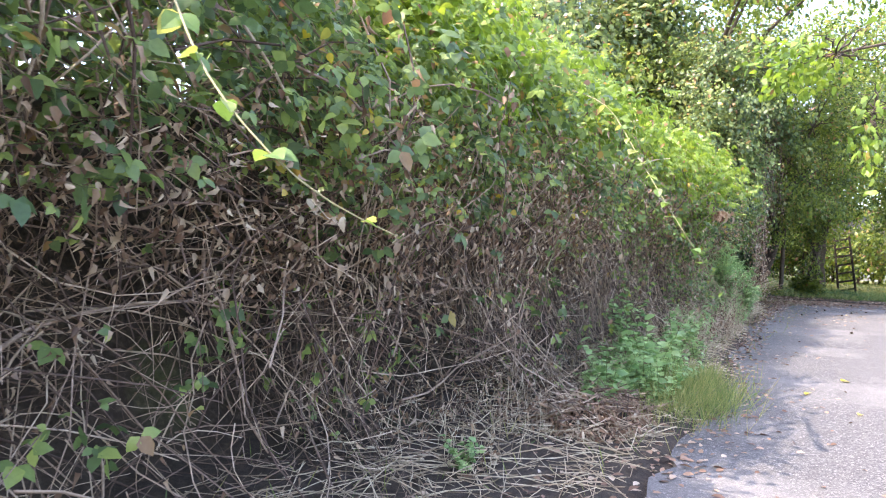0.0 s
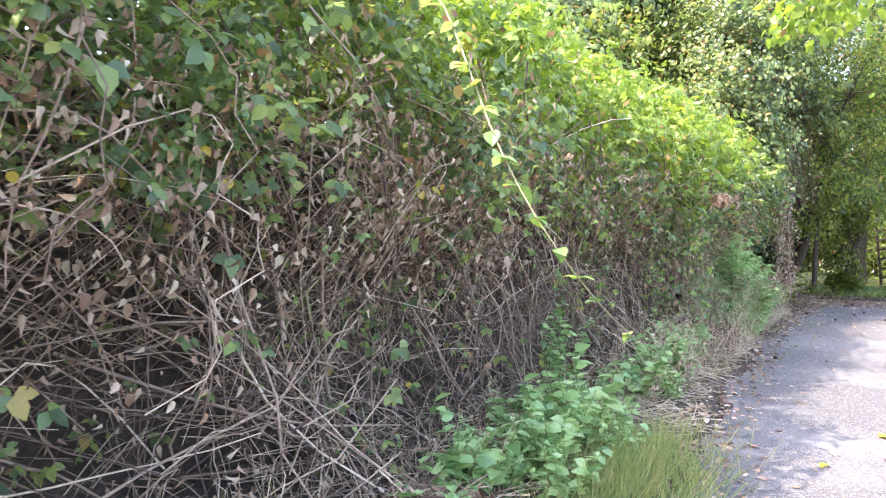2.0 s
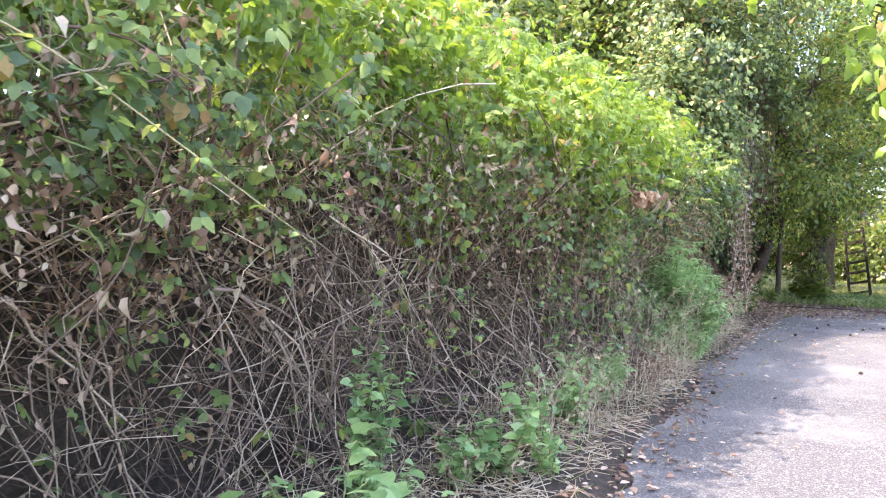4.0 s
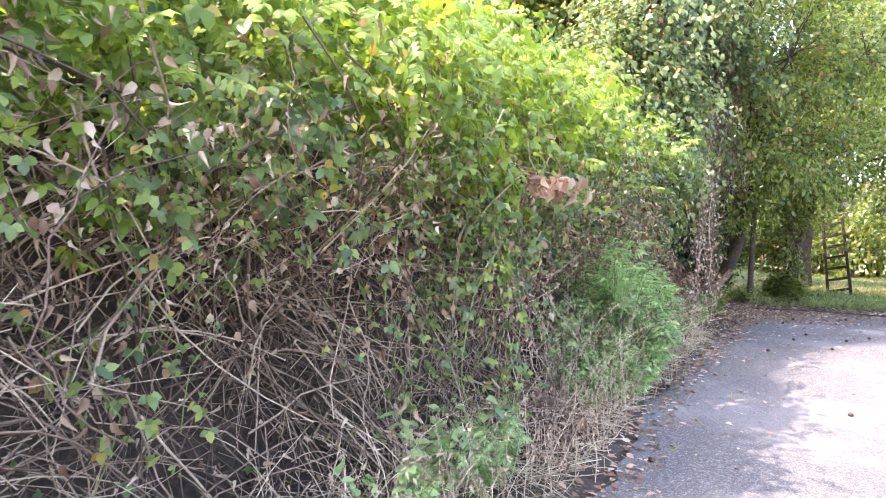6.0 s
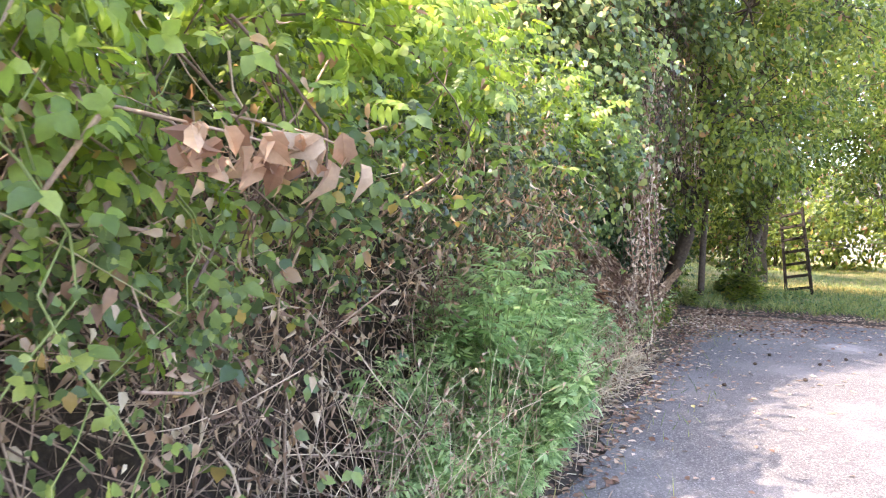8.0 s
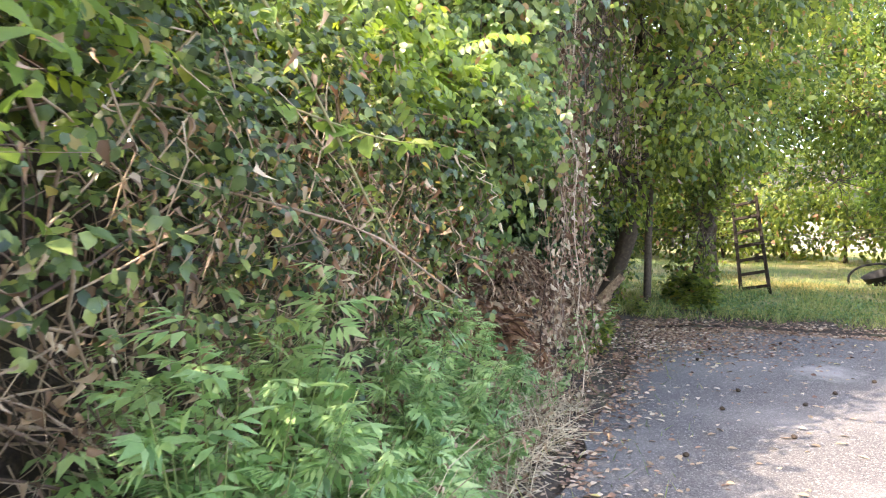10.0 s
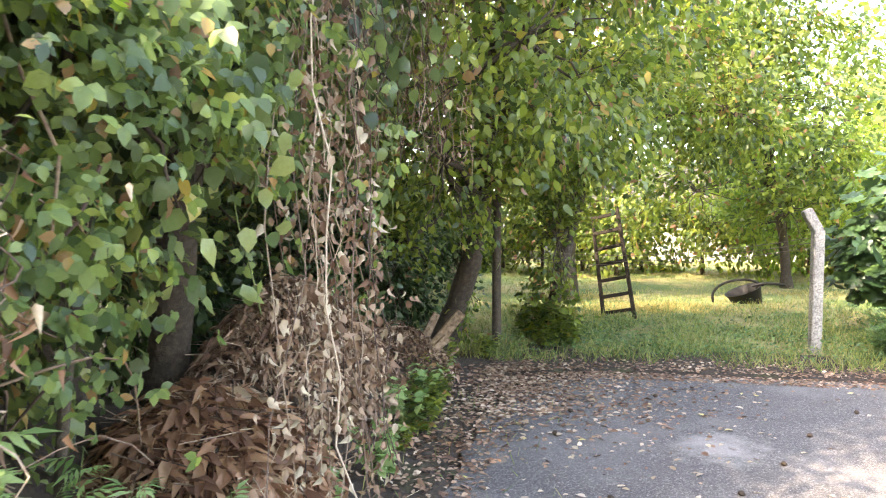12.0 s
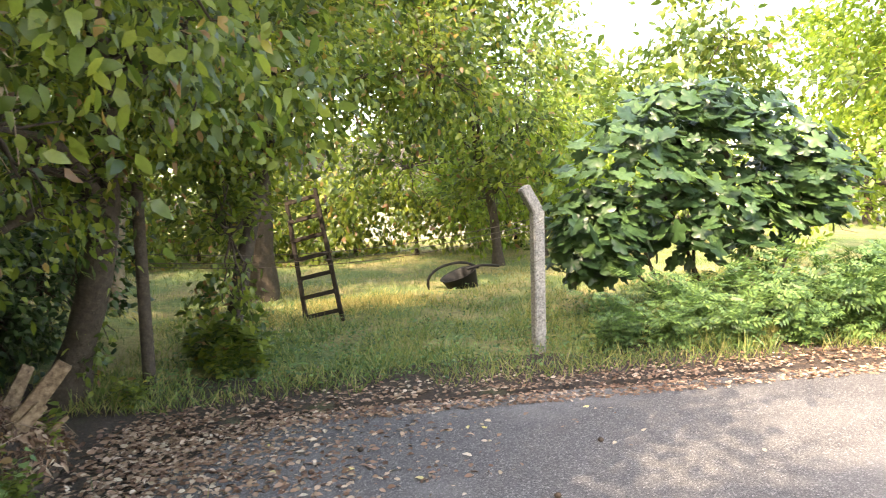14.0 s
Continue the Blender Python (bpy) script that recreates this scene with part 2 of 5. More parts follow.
def asphalt():
    m, nd, lk, b = shader("asphalt")
    where = nd.new("ShaderNodeNewGeometry").outputs["Position"]
    grit = tex_noise(nd, lk, 95.0, 4.0, 0.8)
    mid = tex_noise(nd, lk, 5.0, 5.0, 0.6)
    big = tex_noise(nd, lk, 0.55, 4.0, 0.6)
    col = ramp(nd, lk, grit, [(0.32, (0.03, 0.029, 0.031)), (0.5, (0.1, 0.096, 0.097)), (0.68, (0.28, 0.27, 0.265))])
    stones = nd.new("ShaderNodeTexVoronoi")
    stones.inputs["Scale"].default_value = 85.0
    lk.new(where, stones.inputs["Vector"])
    chip = nd.new("ShaderNodeSeparateColor")
    lk.new(stones.outputs["Color"], chip.inputs[0])
    tone = ramp(nd, lk, chip.outputs[0], [(0.0, (0.45, 0.45, 0.46)), (0.6, (0.95, 0.94, 0.93)), (0.85, (1.3, 1.28, 1.25)), (1.0, (2.1, 2.05, 2.0))])
    col = mixed(nd, lk, 1.0, col, tone, "MULTIPLY")
    col = mixed(nd, lk, mid, mixed(nd, lk, 0.45, col, (0.04, 0.036, 0.035)), col)
    pale = ramp(nd, lk, big, [(0.48, (0, 0, 0)), (0.72, (0.5, 0.5, 0.5))])
    col = mixed(nd, lk, pale, col, (0.25, 0.235, 0.225))
    # one worn pale spot with a ragged edge
    far = nd.new("ShaderNodeVectorMath")
    far.operation = "DISTANCE"
    lk.new(where, far.inputs[0])
    far.inputs[1].default_value = (10.71, 19.1, 0.0)
    rag = nd.new("ShaderNodeMath")
    rag.operation = "MULTIPLY_ADD"
    lk.new(mid, rag.inputs[0])
    rag.inputs[1].default_value = 0.9
    lk.new(far.outputs["Value"], rag.inputs[2])
    spot = ramp(nd, lk, rag.outputs[0], [(0.55, (0.75, 0.75, 0.75)), (0.9, (0, 0, 0))])
    col = mixed(nd, lk, spot, col, mixed(nd, lk, 0.55, col, (0.42, 0.4, 0.38)))
    lk.new(col, b.inputs["Base Color"])
    b.inputs["Roughness"].default_value = 0.85
    bump(nd, lk, b, grit, 0.6, 0.007)
    return m


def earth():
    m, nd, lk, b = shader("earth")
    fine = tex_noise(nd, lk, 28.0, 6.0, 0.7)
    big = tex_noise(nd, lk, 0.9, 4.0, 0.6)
    # Soil is darkened so the bank stands for shade between the canes.
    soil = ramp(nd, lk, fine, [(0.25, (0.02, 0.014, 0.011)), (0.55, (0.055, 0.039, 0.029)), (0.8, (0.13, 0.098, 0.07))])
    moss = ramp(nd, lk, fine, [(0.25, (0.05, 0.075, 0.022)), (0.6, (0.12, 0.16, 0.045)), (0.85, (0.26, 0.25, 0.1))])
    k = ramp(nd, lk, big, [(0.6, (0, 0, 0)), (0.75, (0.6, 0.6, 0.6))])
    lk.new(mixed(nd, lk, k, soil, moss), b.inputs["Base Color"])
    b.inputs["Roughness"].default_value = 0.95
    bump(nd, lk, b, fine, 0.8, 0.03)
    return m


M_ASPHALT = asphalt()
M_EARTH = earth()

# ---- geometry helpers ----
rng = np.random.default_rng(7)
U, N, O = np.array([0.4704, 0.8824]), np.array([-0.8824, 0.4704]), np.array([0.44, 1.01])


def W(s, n, z=0.0):
    """World place from metres along the lane, metres to its left and height."""
    s, n, z = np.broadcast_arrays(np.asarray(s, float), np.asarray(n, float), np.asarray(z, float))
    return np.stack([O[0] + s * U[0] + n * N[0], O[1] + s * U[1] + n * N[1], z], -1)


def WD(ds, dn, dz):
    ds, dn, dz = np.broadcast_arrays(np.asarray(ds, float), np.asarray(dn, float), np.asarray(dz, float))
    return np.stack([ds * U[0] + dn * N[0], ds * U[1] + dn * N[1], dz], -1)


HEADING = math.degrees(math.atan2(U[1], U[0]))      # turn that brings +x to the lane's direction


def unit(v):
    return v / (np.linalg.norm(v, axis=-1, keepdims=True) + 1e-9)


def mesh_part(name, verts, faces, mat, parent=None, label="", smooth=True):
    """One mesh object from arrays of vertices and of triangles or quads."""
    verts, faces = np.asarray(verts, np.float32).reshape(-1, 3), np.asarray(faces, np.int32)
    if parent is not None:
        verts = verts - np.array(world_place(parent), np.float32)
    me = bpy.data.meshes.new(name)
    k = faces.shape[1]
    me.vertices.add(len(verts))
    me.vertices.foreach_set("co", verts.ravel())
    me.loops.add(faces.size)
    me.loops.foreach_set("vertex_index", faces.ravel())
    me.polygons.add(len(faces))
    me.polygons.foreach_set("loop_start", np.arange(0, faces.size, k, dtype=np.int32))
    me.polygons.foreach_set("use_smooth", np.full(len(faces), smooth))
    me.update(calc_edges=True)
    me.materials.append(mat)
    ob = new(name, me)
    if parent is not None:
        ob.parent = parent
    if label:
        tagged(ob, label)
    return ob


def world_place(ob):
    p = Vector((0, 0, 0))
    while ob is not None:
        p = p + ob.location
        ob = ob.parent
    return p


def part(name, bm, mat, parent=None, label="", smooth=False):
    """Links a bmesh, in the parent's own coordinates, as one mesh."""
    me = bpy.data.meshes.new(name)
    for f in bm.faces:
        f.smooth = smooth
    bm.to_mesh(me)
    bm.free()
    me.materials.append(mat)
    ob = new(name, me)
    if parent is not None:
        ob.parent = parent
    if label:
        tagged(ob, label)
    return ob


def thing(name, place, label, category, group="", kind=""):
    ob = new(name)
    ob.location = place
    ob.empty_display_size = 0.1
    return tagged(ob, label, category, group, kind)


def blade(width=0.6, fold=0.25, curl=0.15, cuts=(0.3, 0.65), widths=(0.8, 1.0)):
    """A pointed leaf along +y, one long, folded at its midrib and bent down at the tip."""
    v, f = [(0, 0, 0)], []
    for y, w in zip(cuts, widths):
        h, z = 0.5 * width * w, -curl * y * y
        v += [(-h, y, z + fold * h), (0, y, z), (h, y, z + fold * h)]
    v.append((0, 1, -curl))
    f += [(0, 2, 1), (0, 3, 2)]
    for r in range(len(cuts) - 1):
        a = 1 + 3 * r
        f += [(a, a + 1, a + 4), (a, a + 4, a + 3), (a + 1, a + 2, a + 5), (a + 1, a + 5, a + 4)]
    a, t = 1 + 3 * (len(cuts) - 1), len(v) - 1
    f += [(a, a + 1, t), (a + 1, a + 2, t)]
    return np.array(v, float), np.array(f)


def oval(width=0.62, curl=0.18):
    """A light leaf outline of six points, slightly twisted."""
    h = width / 2
    v = [(0, 0, 0), (-0.86 * h, 0.24, 0.07), (0.9 * h, 0.28, 0.02), (-0.8 * h, 0.64, 0.02 - 0.4 * curl), (0.74 * h, 0.66, 0.07 - 0.4 * curl), (0.04, 1, -curl)]
    return np.array(v, float), np.array([(0, 2, 1), (1, 2, 4), (1, 4, 3), (3, 4, 5)])


def sliver(width=0.3, curl=0.1):
    v = [(0, 0, 0), (-width / 2, 0.42, 0.02), (width / 2, 0.42, 0.02), (0, 1, -curl)]
    return np.array(v, float), np.array([(0, 2, 1), (1, 2, 3)])


def joined(items):
    vs, fs, k = [], [], 0
    for v, f in items:
        vs.append(v), fs.append(f + k)
        k += len(v)
    return np.concatenate(vs), np.concatenate(fs)


def turned(tmpl, size, at, rz=0.0, rx=0.0):
    v, f = tmpl
    m = np.array(Euler((radians(rx), 0, radians(rz))).to_matrix())
    return (v * size) @ m.T + np.array(at), f


LEAF = blade(0.72, 0.25, 0.2, (0.22, 0.6), (0.9, 0.86))
BROAD = blade(0.86, 0.22, 0.22, (0.1, 0.32, 0.62, 0.85), (0.66, 1.0, 0.8, 0.36))
CURLED = blade(0.46, 1.1, 0.8, (0.25, 0.6), (0.9, 0.55))
WITHERED = blade(0.6, 0.9, 0.75, (0.18, 0.45, 0.6, 0.82), (0.8, 0.95, 1.1, 0.45))
LONG_DEAD = blade(0.34, 0.7, 0.55, (0.2, 0.55, 0.8), (0.7, 1.0, 0.6))
FLAT = blade(0.55, 0.3, 0.1)
HEART = oval(0.78, 0.2)
BRAMBLE = joined([turned(LEAF, 0.62, (0, 0.38, 0)), turned(HEART, 0.52, (-0.02, 0.36, 0), 72, -8), turned(HEART, 0.52, (0.02, 0.36, 0), -72, -8)])
BRAMBLE_LIGHT = joined([turned(HEART, 0.62, (0, 0.38, 0)), turned(HEART, 0.52, (-0.02, 0.36, 0), 72, -8), turned(HEART, 0.52, (0.02, 0.36, 0), -72, -8)])
PINNATE_FULL = joined([turned(oval(0.46), 0.36, (0, 0.84, -0.08))] + [turned(oval(0.44), 0.38 - 0.03 * abs(k - 2), (0.0, 0.2 + 0.16 * k, -0.02 * k), sgn * 62, -14 - 4 * k) for k in range(5) for sgn in (-1, 1)])
PINNATE = joined([turned(sliver(0.4), 0.34, (0, 0.86, -0.08))] + [turned(sliver(0.4), 0.36 - 0.03 * abs(k - 2), (0.0, 0.2 + 0.16 * k, -0.02 * k), sgn * 62, -14) for k in range(5) for sgn in (-1, 1)])
LOBE = blade(0.3, 0.2, 0.22, (0.4,), (1.0,))
FEATHER = joined([turned(LOBE, 0.62, (0, 0.42, 0))] + [turned(LOBE, 0.52 - 0.07 * k, (0.0, 0.16 + 0.15 * k, 0), sgn * (58 - 8 * k), -12) for k in range(3) for sgn in (-1, 1)])


def fig_blade():
    v, f, m = [(0, 0.42, 0.02)], [], 20
    for k in range(m):
        a = 2 * math.pi * k / m
        r = 0.34 + 0.22 * abs(math.cos(2.5 * a))
        r *= 0.6 if abs(a - math.pi) < 0.3 else 1.0
        x, y = -math.sin(a) * r, 0.42 + math.cos(a) * r
        v.append((x, y, -0.25 * (x * x) - 0.12 * y * y + 0.05 * math.cos(5 * a)))
    for k in range(m):
        f.append((0, 1 + k, 1 + (k + 1) % m))
    return np.array(v, float), np.array(f)


FIG = fig_blade()


def strewn(tmpl, at, along, face, size):
    """Copies of a leaf shape: places, the way each points, the way each faces, sizes; as arrays for one mesh."""
    v, f = tmpl
    y = unit(along)
    z = unit(face - (face * y).sum(-1, keepdims=True) * y)
    x = np.cross(y, z)
    sz = np.asarray(size)[:, None, None]
    out = at[:, None] + sz * (v[None, :, 0:1] * x[:, None] + v[None, :, 1:2] * y[:, None] + v[None, :, 2:3] * z[:, None])
    return out.reshape(-1, 3), (f[None] + len(v) * np.arange(len(at))[:, None, None]).reshape(-1, 3)


def tubes(paths, radii, sides=4):
    """Tapered tubes along paths (count, points, 3), as arrays of quads."""
    paths = np.asarray(paths, float)
    c, k, _ = paths.shape
    radii = np.broadcast_to(np.asarray(radii, float), (c, k))
    t = unit(np.gradient(paths, axis=1))
    ref = unit(np.cross(t, unit(rng.normal(size=(c, 1, 3)))))
    side = np.cross(t, ref)
    a = 2 * np.pi * np.arange(sides) / sides
    v = paths[:, :, None] + radii[:, :, None, None] * (np.cos(a)[:, None] * ref[:, :, None] + np.sin(a)[:, None] * side[:, :, None])
    i = np.arange(c)[:, None, None] * k * sides + np.arange(k - 1)[None, :, None] * sides
    j, jn = np.arange(sides)[None, None], (np.arange(sides)[None, None] + 1) % sides
    f = np.stack([i + j, i + jn, i + sides + jn, i + sides + j], -1).reshape(-1, 4)
    return v.reshape(-1, 3), f


def bent(points, k):
    """A smooth path of k points through a few given ones."""
    p = np.asarray(points, float)
    d = np.r_[0, np.cumsum(np.linalg.norm(np.diff(p, axis=0), axis=1))]
    q = np.linspace(0, d[-1], k)
    out = np.stack([np.interp(q, d, p[:, a]) for a in range(3)], -1)
    for _ in range(max(1, k // 6)):
        out[1:-1] = 0.25 * out[:-2] + 0.5 * out[1:-1] + 0.25 * out[2:]
    return out


def wobble(x, y, sc=1.0, seed=0.0):
    """Smooth noise of about -1 to 1 for arrays."""
    x, y = np.asarray(x, float) * sc, np.asarray(y, float) * sc
    return (np.sin(1.7 * x + 2.1 * np.sin(0.9 * y + seed) + seed) + np.sin(2.3 * y + 1.6 * np.sin(1.3 * x + 2 * seed) + 3.1 * seed) + 0.6 * np.sin(4.1 * x + 3.3 * y + seed)) / 2.6


# ---- ground and lane ----
def edge_n(s):
    """Left edge of the asphalt."""
    return np.interp(s, [-30, 6.0, 8.2, 9.3, 10.3, 12.1, 13.8, 16.3, 21.0, 40], [0.4, 0.42, 0.48, 0.7, 0.84, 0.9, 1.15, 1.28, 1.35, 1.35])


END = 23.35          # where the lane ends against the garden and turns away


def off_road(s, n):
    """Metres outside the asphalt, roughly; negative on it."""
    left = n - edge_n(s)
    right = -4.4 - n - 3.0 * np.clip(s - 14.0, 0, None)
    return np.maximum(np.maximum(left, s - END - 0.03 * n + 0.25 * np.clip(n, 0, 2) ** 2), np.where(s < 18, right, -9))


def ground_z(s, n):
    d = np.clip(off_road(s, n), -1, 6)
    z = np.where(d < 0.05, -0.03, 0.02 + 0.05 * np.clip(d, 0, 1.5)) + 0.02 * wobble(s, n, 1.5, 2.0) * (d > 0.1)
    # Unseen bank added behind the hedge as a dark backing for its gaps.
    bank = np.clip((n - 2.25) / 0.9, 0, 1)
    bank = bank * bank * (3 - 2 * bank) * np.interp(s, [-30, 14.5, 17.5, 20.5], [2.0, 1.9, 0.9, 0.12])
    rough_far = np.clip((np.hypot(s - 12, n) - 40) / 60, 0, 1) * 2.0 * wobble(s, n, 0.05, 1.0)
    return z + bank * (1 + 0.12 * wobble(s, n, 0.9, 4.0)) + rough_far


def axis_steps(spans):
    out = [np.linspace(a, b, k, endpoint=False) for a, b, k in spans]
    return np.concatenate(out + [[spans[-1][1]]])


gs = axis_steps([(-900, -100, 10), (-100, -12, 14), (-12, 36, 200), (36, 100, 22), (100, 900, 12)])
gn = axis_steps([(-900, -100, 10), (-100, -12, 16), (-12, -2, 30), (-2, 5, 60), (5, 40, 20), (40, 900, 12)])
S2, N2 = np.meshgrid(gs, gn, indexing="ij")
gv = W(S2, N2, ground_z(S2, N2)).reshape(-1, 3)
ii = (np.arange(len(gs) - 1)[:, None] * len(gn) + np.arange(len(gn) - 1)[None]).ravel()
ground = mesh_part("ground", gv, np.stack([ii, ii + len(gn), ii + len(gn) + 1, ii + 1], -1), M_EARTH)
tagged(ground, "mossy earth ground with an added dark bank behind the hedge", "ground", kind="structure")


def build_lane():
    ss = np.arange(-30, 21.6, 0.15)
    left = [(s, float(edge_n(s)) + 0.09 * wobble(s, 0, 1.9) + 0.05 * wobble(s, 3, 8.0)) for s in ss]
    turn = [(22.3, 1.15), (22.9, 0.75), (23.3, 0.1)] + [(END + 0.05 * wobble(n, 1, 2.0) + 0.03 * n, n) for n in np.arange(-0.6, -34, -0.4)]
    right = [(18.0, -34.0), (18.0, -8.0), (17.4, -6.0), (16.2, -4.8), (14.5, -4.4), (-30.0, -4.4)]
    bm = bmesh.new()
    top = [bm.verts.new(W(s, n, 0.0)) for s, n in left + turn + right]
    f = bm.faces.new(top)
    ext = bmesh.ops.extrude_face_region(bm, geom=[f])
    for v in ext["geom"]:
        if isinstance(v, bmesh.types.BMVert):
            v.co.z = -0.06
    bmesh.ops.recalc_face_normals(bm, faces=bm.faces[:])
    bmesh.ops.triangulate(bm, faces=bm.faces[:])
    ob = part("road", bm, M_ASPHALT)
    tagged(ob, "worn grey asphalt lane with ragged edges", "road", kind="structure")


build_lane()


# ---- bramble hedge along the lane ----
def face_n(s, z):
    """How far the hedge's face stands from the lane's axis at each height."""
    s, z = np.asarray(s, float), np.asarray(z, float)
    heights = [0.0, 0.45, 1.0, 1.4, 1.8, 2.4, 2.9, 3.4]
    early = np.interp(z, heights, [1.5, 1.75, 1.75, 1.55, 1.42, 1.55, 1.95, 2.7])
    later = np.interp(z, heights, [1.75, 1.95, 2.05, 2.0, 1.72, 1.8, 2.15, 2.9])
    k = np.interp(s, [6.0, 9.0], [0, 1])
    return early + (later - early) * k + 0.2 * wobble(s, z, 1.4, 1.0) - np.interp(s, [9.5, 11.5, 13.5, 15.0], [0, 0.22, 0.15, 0])


HEDGE_LABELS = [
    "bramble thicket, brown dead canes below, green leaves above",
    "sprawling bramble bush with a bare tangle of dead stems",
    "dense bramble bush with sunlit yellow-green top leaves",
]


def stuff(ob):
    return tagged(ob, kind="stuff")


def cane_paths(s0, s1, c, k=10):
    """Dead canes that cross one another at every slant in the face of the thicket."""
    s = rng.uniform(s0, s1, c)
    z = 0.05 + 1.75 * rng.random(c) ** 0.8
    slant = rng.normal(0.0, 1.0, c) * 0.55 + rng.choice([-0.7, 0.75, 0.95, 1.25], c)
    full = (wobble(s, z, 2.2, 5.0) > -0.3) | (rng.random(c) < 0.35)
    s, z, slant = s[full], z[full], slant[full]
    c = len(s)
    ln = rng.uniform(0.5, 1.7, c)
    u = np.linspace(-0.5, 0.5, k)[None]
    bow = rng.normal(0.1, 0.13, c)[:, None] * (1 - 4 * u ** 2) * ln[:, None]
    ps = s[:, None] + (np.sin(slant) * ln)[:, None] * u + np.cos(slant)[:, None] * bow * 0.6
    pz = z[:, None] - (np.cos(slant) * ln)[:, None] * u + np.abs(np.sin(slant))[:, None] * bow
    kink = np.cumsum(rng.normal(0, 0.014, (c, k)), 1)
    ps, pz = ps + kink, pz + np.cumsum(rng.normal(0, 0.012, (c, k)), 1)
    out = rng.normal(0, 0.22, c)[:, None] * u * ln[:, None]
    pn = face_n(ps, np.clip(pz, 0, 3)) + rng.uniform(-0.15, 0.75, c)[:, None] + out + rng.normal(0, 0.008, (c, k)) - 0.45 * np.clip(0.35 - pz, 0, 0.35) * rng.random((c, 1)) * 2
    pz = np.maximum(pz, ground_z(ps, pn) + 0.015 + 0.02 * rng.random((c, k)))
    return W(ps, pn, pz)


def leaf_line(s):
    """Height at which the green begins above the bare canes."""
    return np.interp(s, [0, 3, 6, 8, 10.2, 11.7, 13.5, 16, 17], [1.4, 1.4, 1.38, 1.5, 1.68, 1.12, 1.4, 1.05, 0.9]) + 0.24 * wobble(s, 0, 1.6, 3.0) + 0.12 * wobble(s, 4.0, 5.0, 1.0)


def cane_share(s):
    return float(np.interp(s, [10.5, 12.5, 14.0, 17], [1.0, 0.75, 0.5, 0.4]))


def bramble_bush(s0, s1, k):
    mid = 0.5 * (s0 + s1)
    th = thing("bramble_bush", Vector(W(mid, 2.1, 0.1)), HEDGE_LABELS[k % 3], "bush", "brambles along the lane")
    w = s1 - s0
    green = M_BRAMBLE if s0 < 12 else M_CLIMBER
    taper = np.linspace(1.0, 0.45, 8)[None]
    c = int(200 * w * cane_share(mid))
    paths = cane_paths(s0 - 0.3, s1 + 0.3, c, 8)
    v, f = tubes(paths, rng.uniform(0.0026, 0.0075, len(paths))[:, None] * taper, 3)
    stuff(mesh_part("cane_tangle", v, f, M_CANE, th, "dry brown tangle of dead canes"))
    for path in cane_paths(s0, s1, int(38 * cane_share(mid)), 8):
        v, f = tubes(path[None], rng.uniform(0.0045, 0.0095) * taper, 5)
        mesh_part("cane", v, f, M_CANE, th)
    # finer crossing twigs
    c = int(330 * w * cane_share(mid))
    s = rng.uniform(s0 - 0.2, s1 + 0.2, c)
    z = 0.03 + 1.8 * rng.random(c) ** 1.3
    full = (wobble(s, z, 2.6, 2.0) > -0.25) | (rng.random(c) < 0.25)
    s, z = s[full], z[full]
    c = len(s)
    n = face_n(s, z) + rng.uniform(-0.22, 0.5, c) - 0.75 * np.clip(0.4 - z, 0, 0.4) * 2 * rng.random(c)
    d = unit(WD(rng.normal(0, 1, c), rng.normal(0, 0.4, c), rng.normal(-0.2, 0.7, c) * np.clip(z * 2 + 0.15, 0.15, 1)))
    ln = rng.uniform(0.12, 0.6, c)
    u = np.linspace(-0.5, 0.5, 5)
    sag = rng.normal(0, 0.12, (c, 1, 3)) * (u ** 2)[None, :, None] * 4
    pts = W(s, n, z)[:, None] + (d * ln[:, None])[:, None] * u[None, :, None] + sag * ln[:, None, None]
    pts[..., 2] = np.clip(pts[..., 2], 0.03, None)
    v, f = tubes(pts, rng.uniform(0.0012, 0.0032, c)[:, None] * np.linspace(1, 0.5, 5)[None], 3)
    stuff(mesh_part("twig_tangle", v, f, M_TWIG, th, "thin dry crossing twigs"))
    # leaves in clumps
    cl = int((200 if s0 < 12 else 160) * w)
    s = rng.uniform(s0, s1, cl)
    top = np.interp(s, [-3, 4, 7, 10, 13, 16.6], [3.9, 3.8, 3.9, 3.9, 3.5, 3.3])
    low = leaf_line(s)
    z = low + (top - low) * rng.random(cl) ** 0.9
    stray = rng.random(cl) < 0.035
    z = np.where(stray, rng.uniform(0.25, 1.4, cl), z)
    mass = wobble(s, z * 1.3, 2.4, 7.0) + 0.5 * wobble(s, z, 6.0, 2.0)
    n = face_n(s, z) + rng.uniform(-0.12, 0.3, cl) - 0.16 * mass + np.where(mass < -0.3, 0.6, 0.0) + np.clip(z - 2.8, 0, 1.2) * rng.uniform(0, 2.2, cl)
    m = 14 if s0 < 12 else 18
    cen = np.repeat(W(s, n, z), m, 0)
    p = cen + rng.normal(0, 1, (cl * m, 3)) * np.array([0.13, 0.13, 0.11])
    face = WD(rng.normal(0, 0.5, cl * m), rng.normal(-0.45, 0.5, cl * m), rng.normal(0.75, 0.4, cl * m))
    along = WD(rng.normal(0, 0.7, cl * m), rng.normal(-0.45, 0.6, cl * m), rng.normal(-0.45, 0.4, cl * m))
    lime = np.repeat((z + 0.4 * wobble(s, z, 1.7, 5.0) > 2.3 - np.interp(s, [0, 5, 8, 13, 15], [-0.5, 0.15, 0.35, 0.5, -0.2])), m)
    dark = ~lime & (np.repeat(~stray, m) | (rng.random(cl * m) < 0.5))
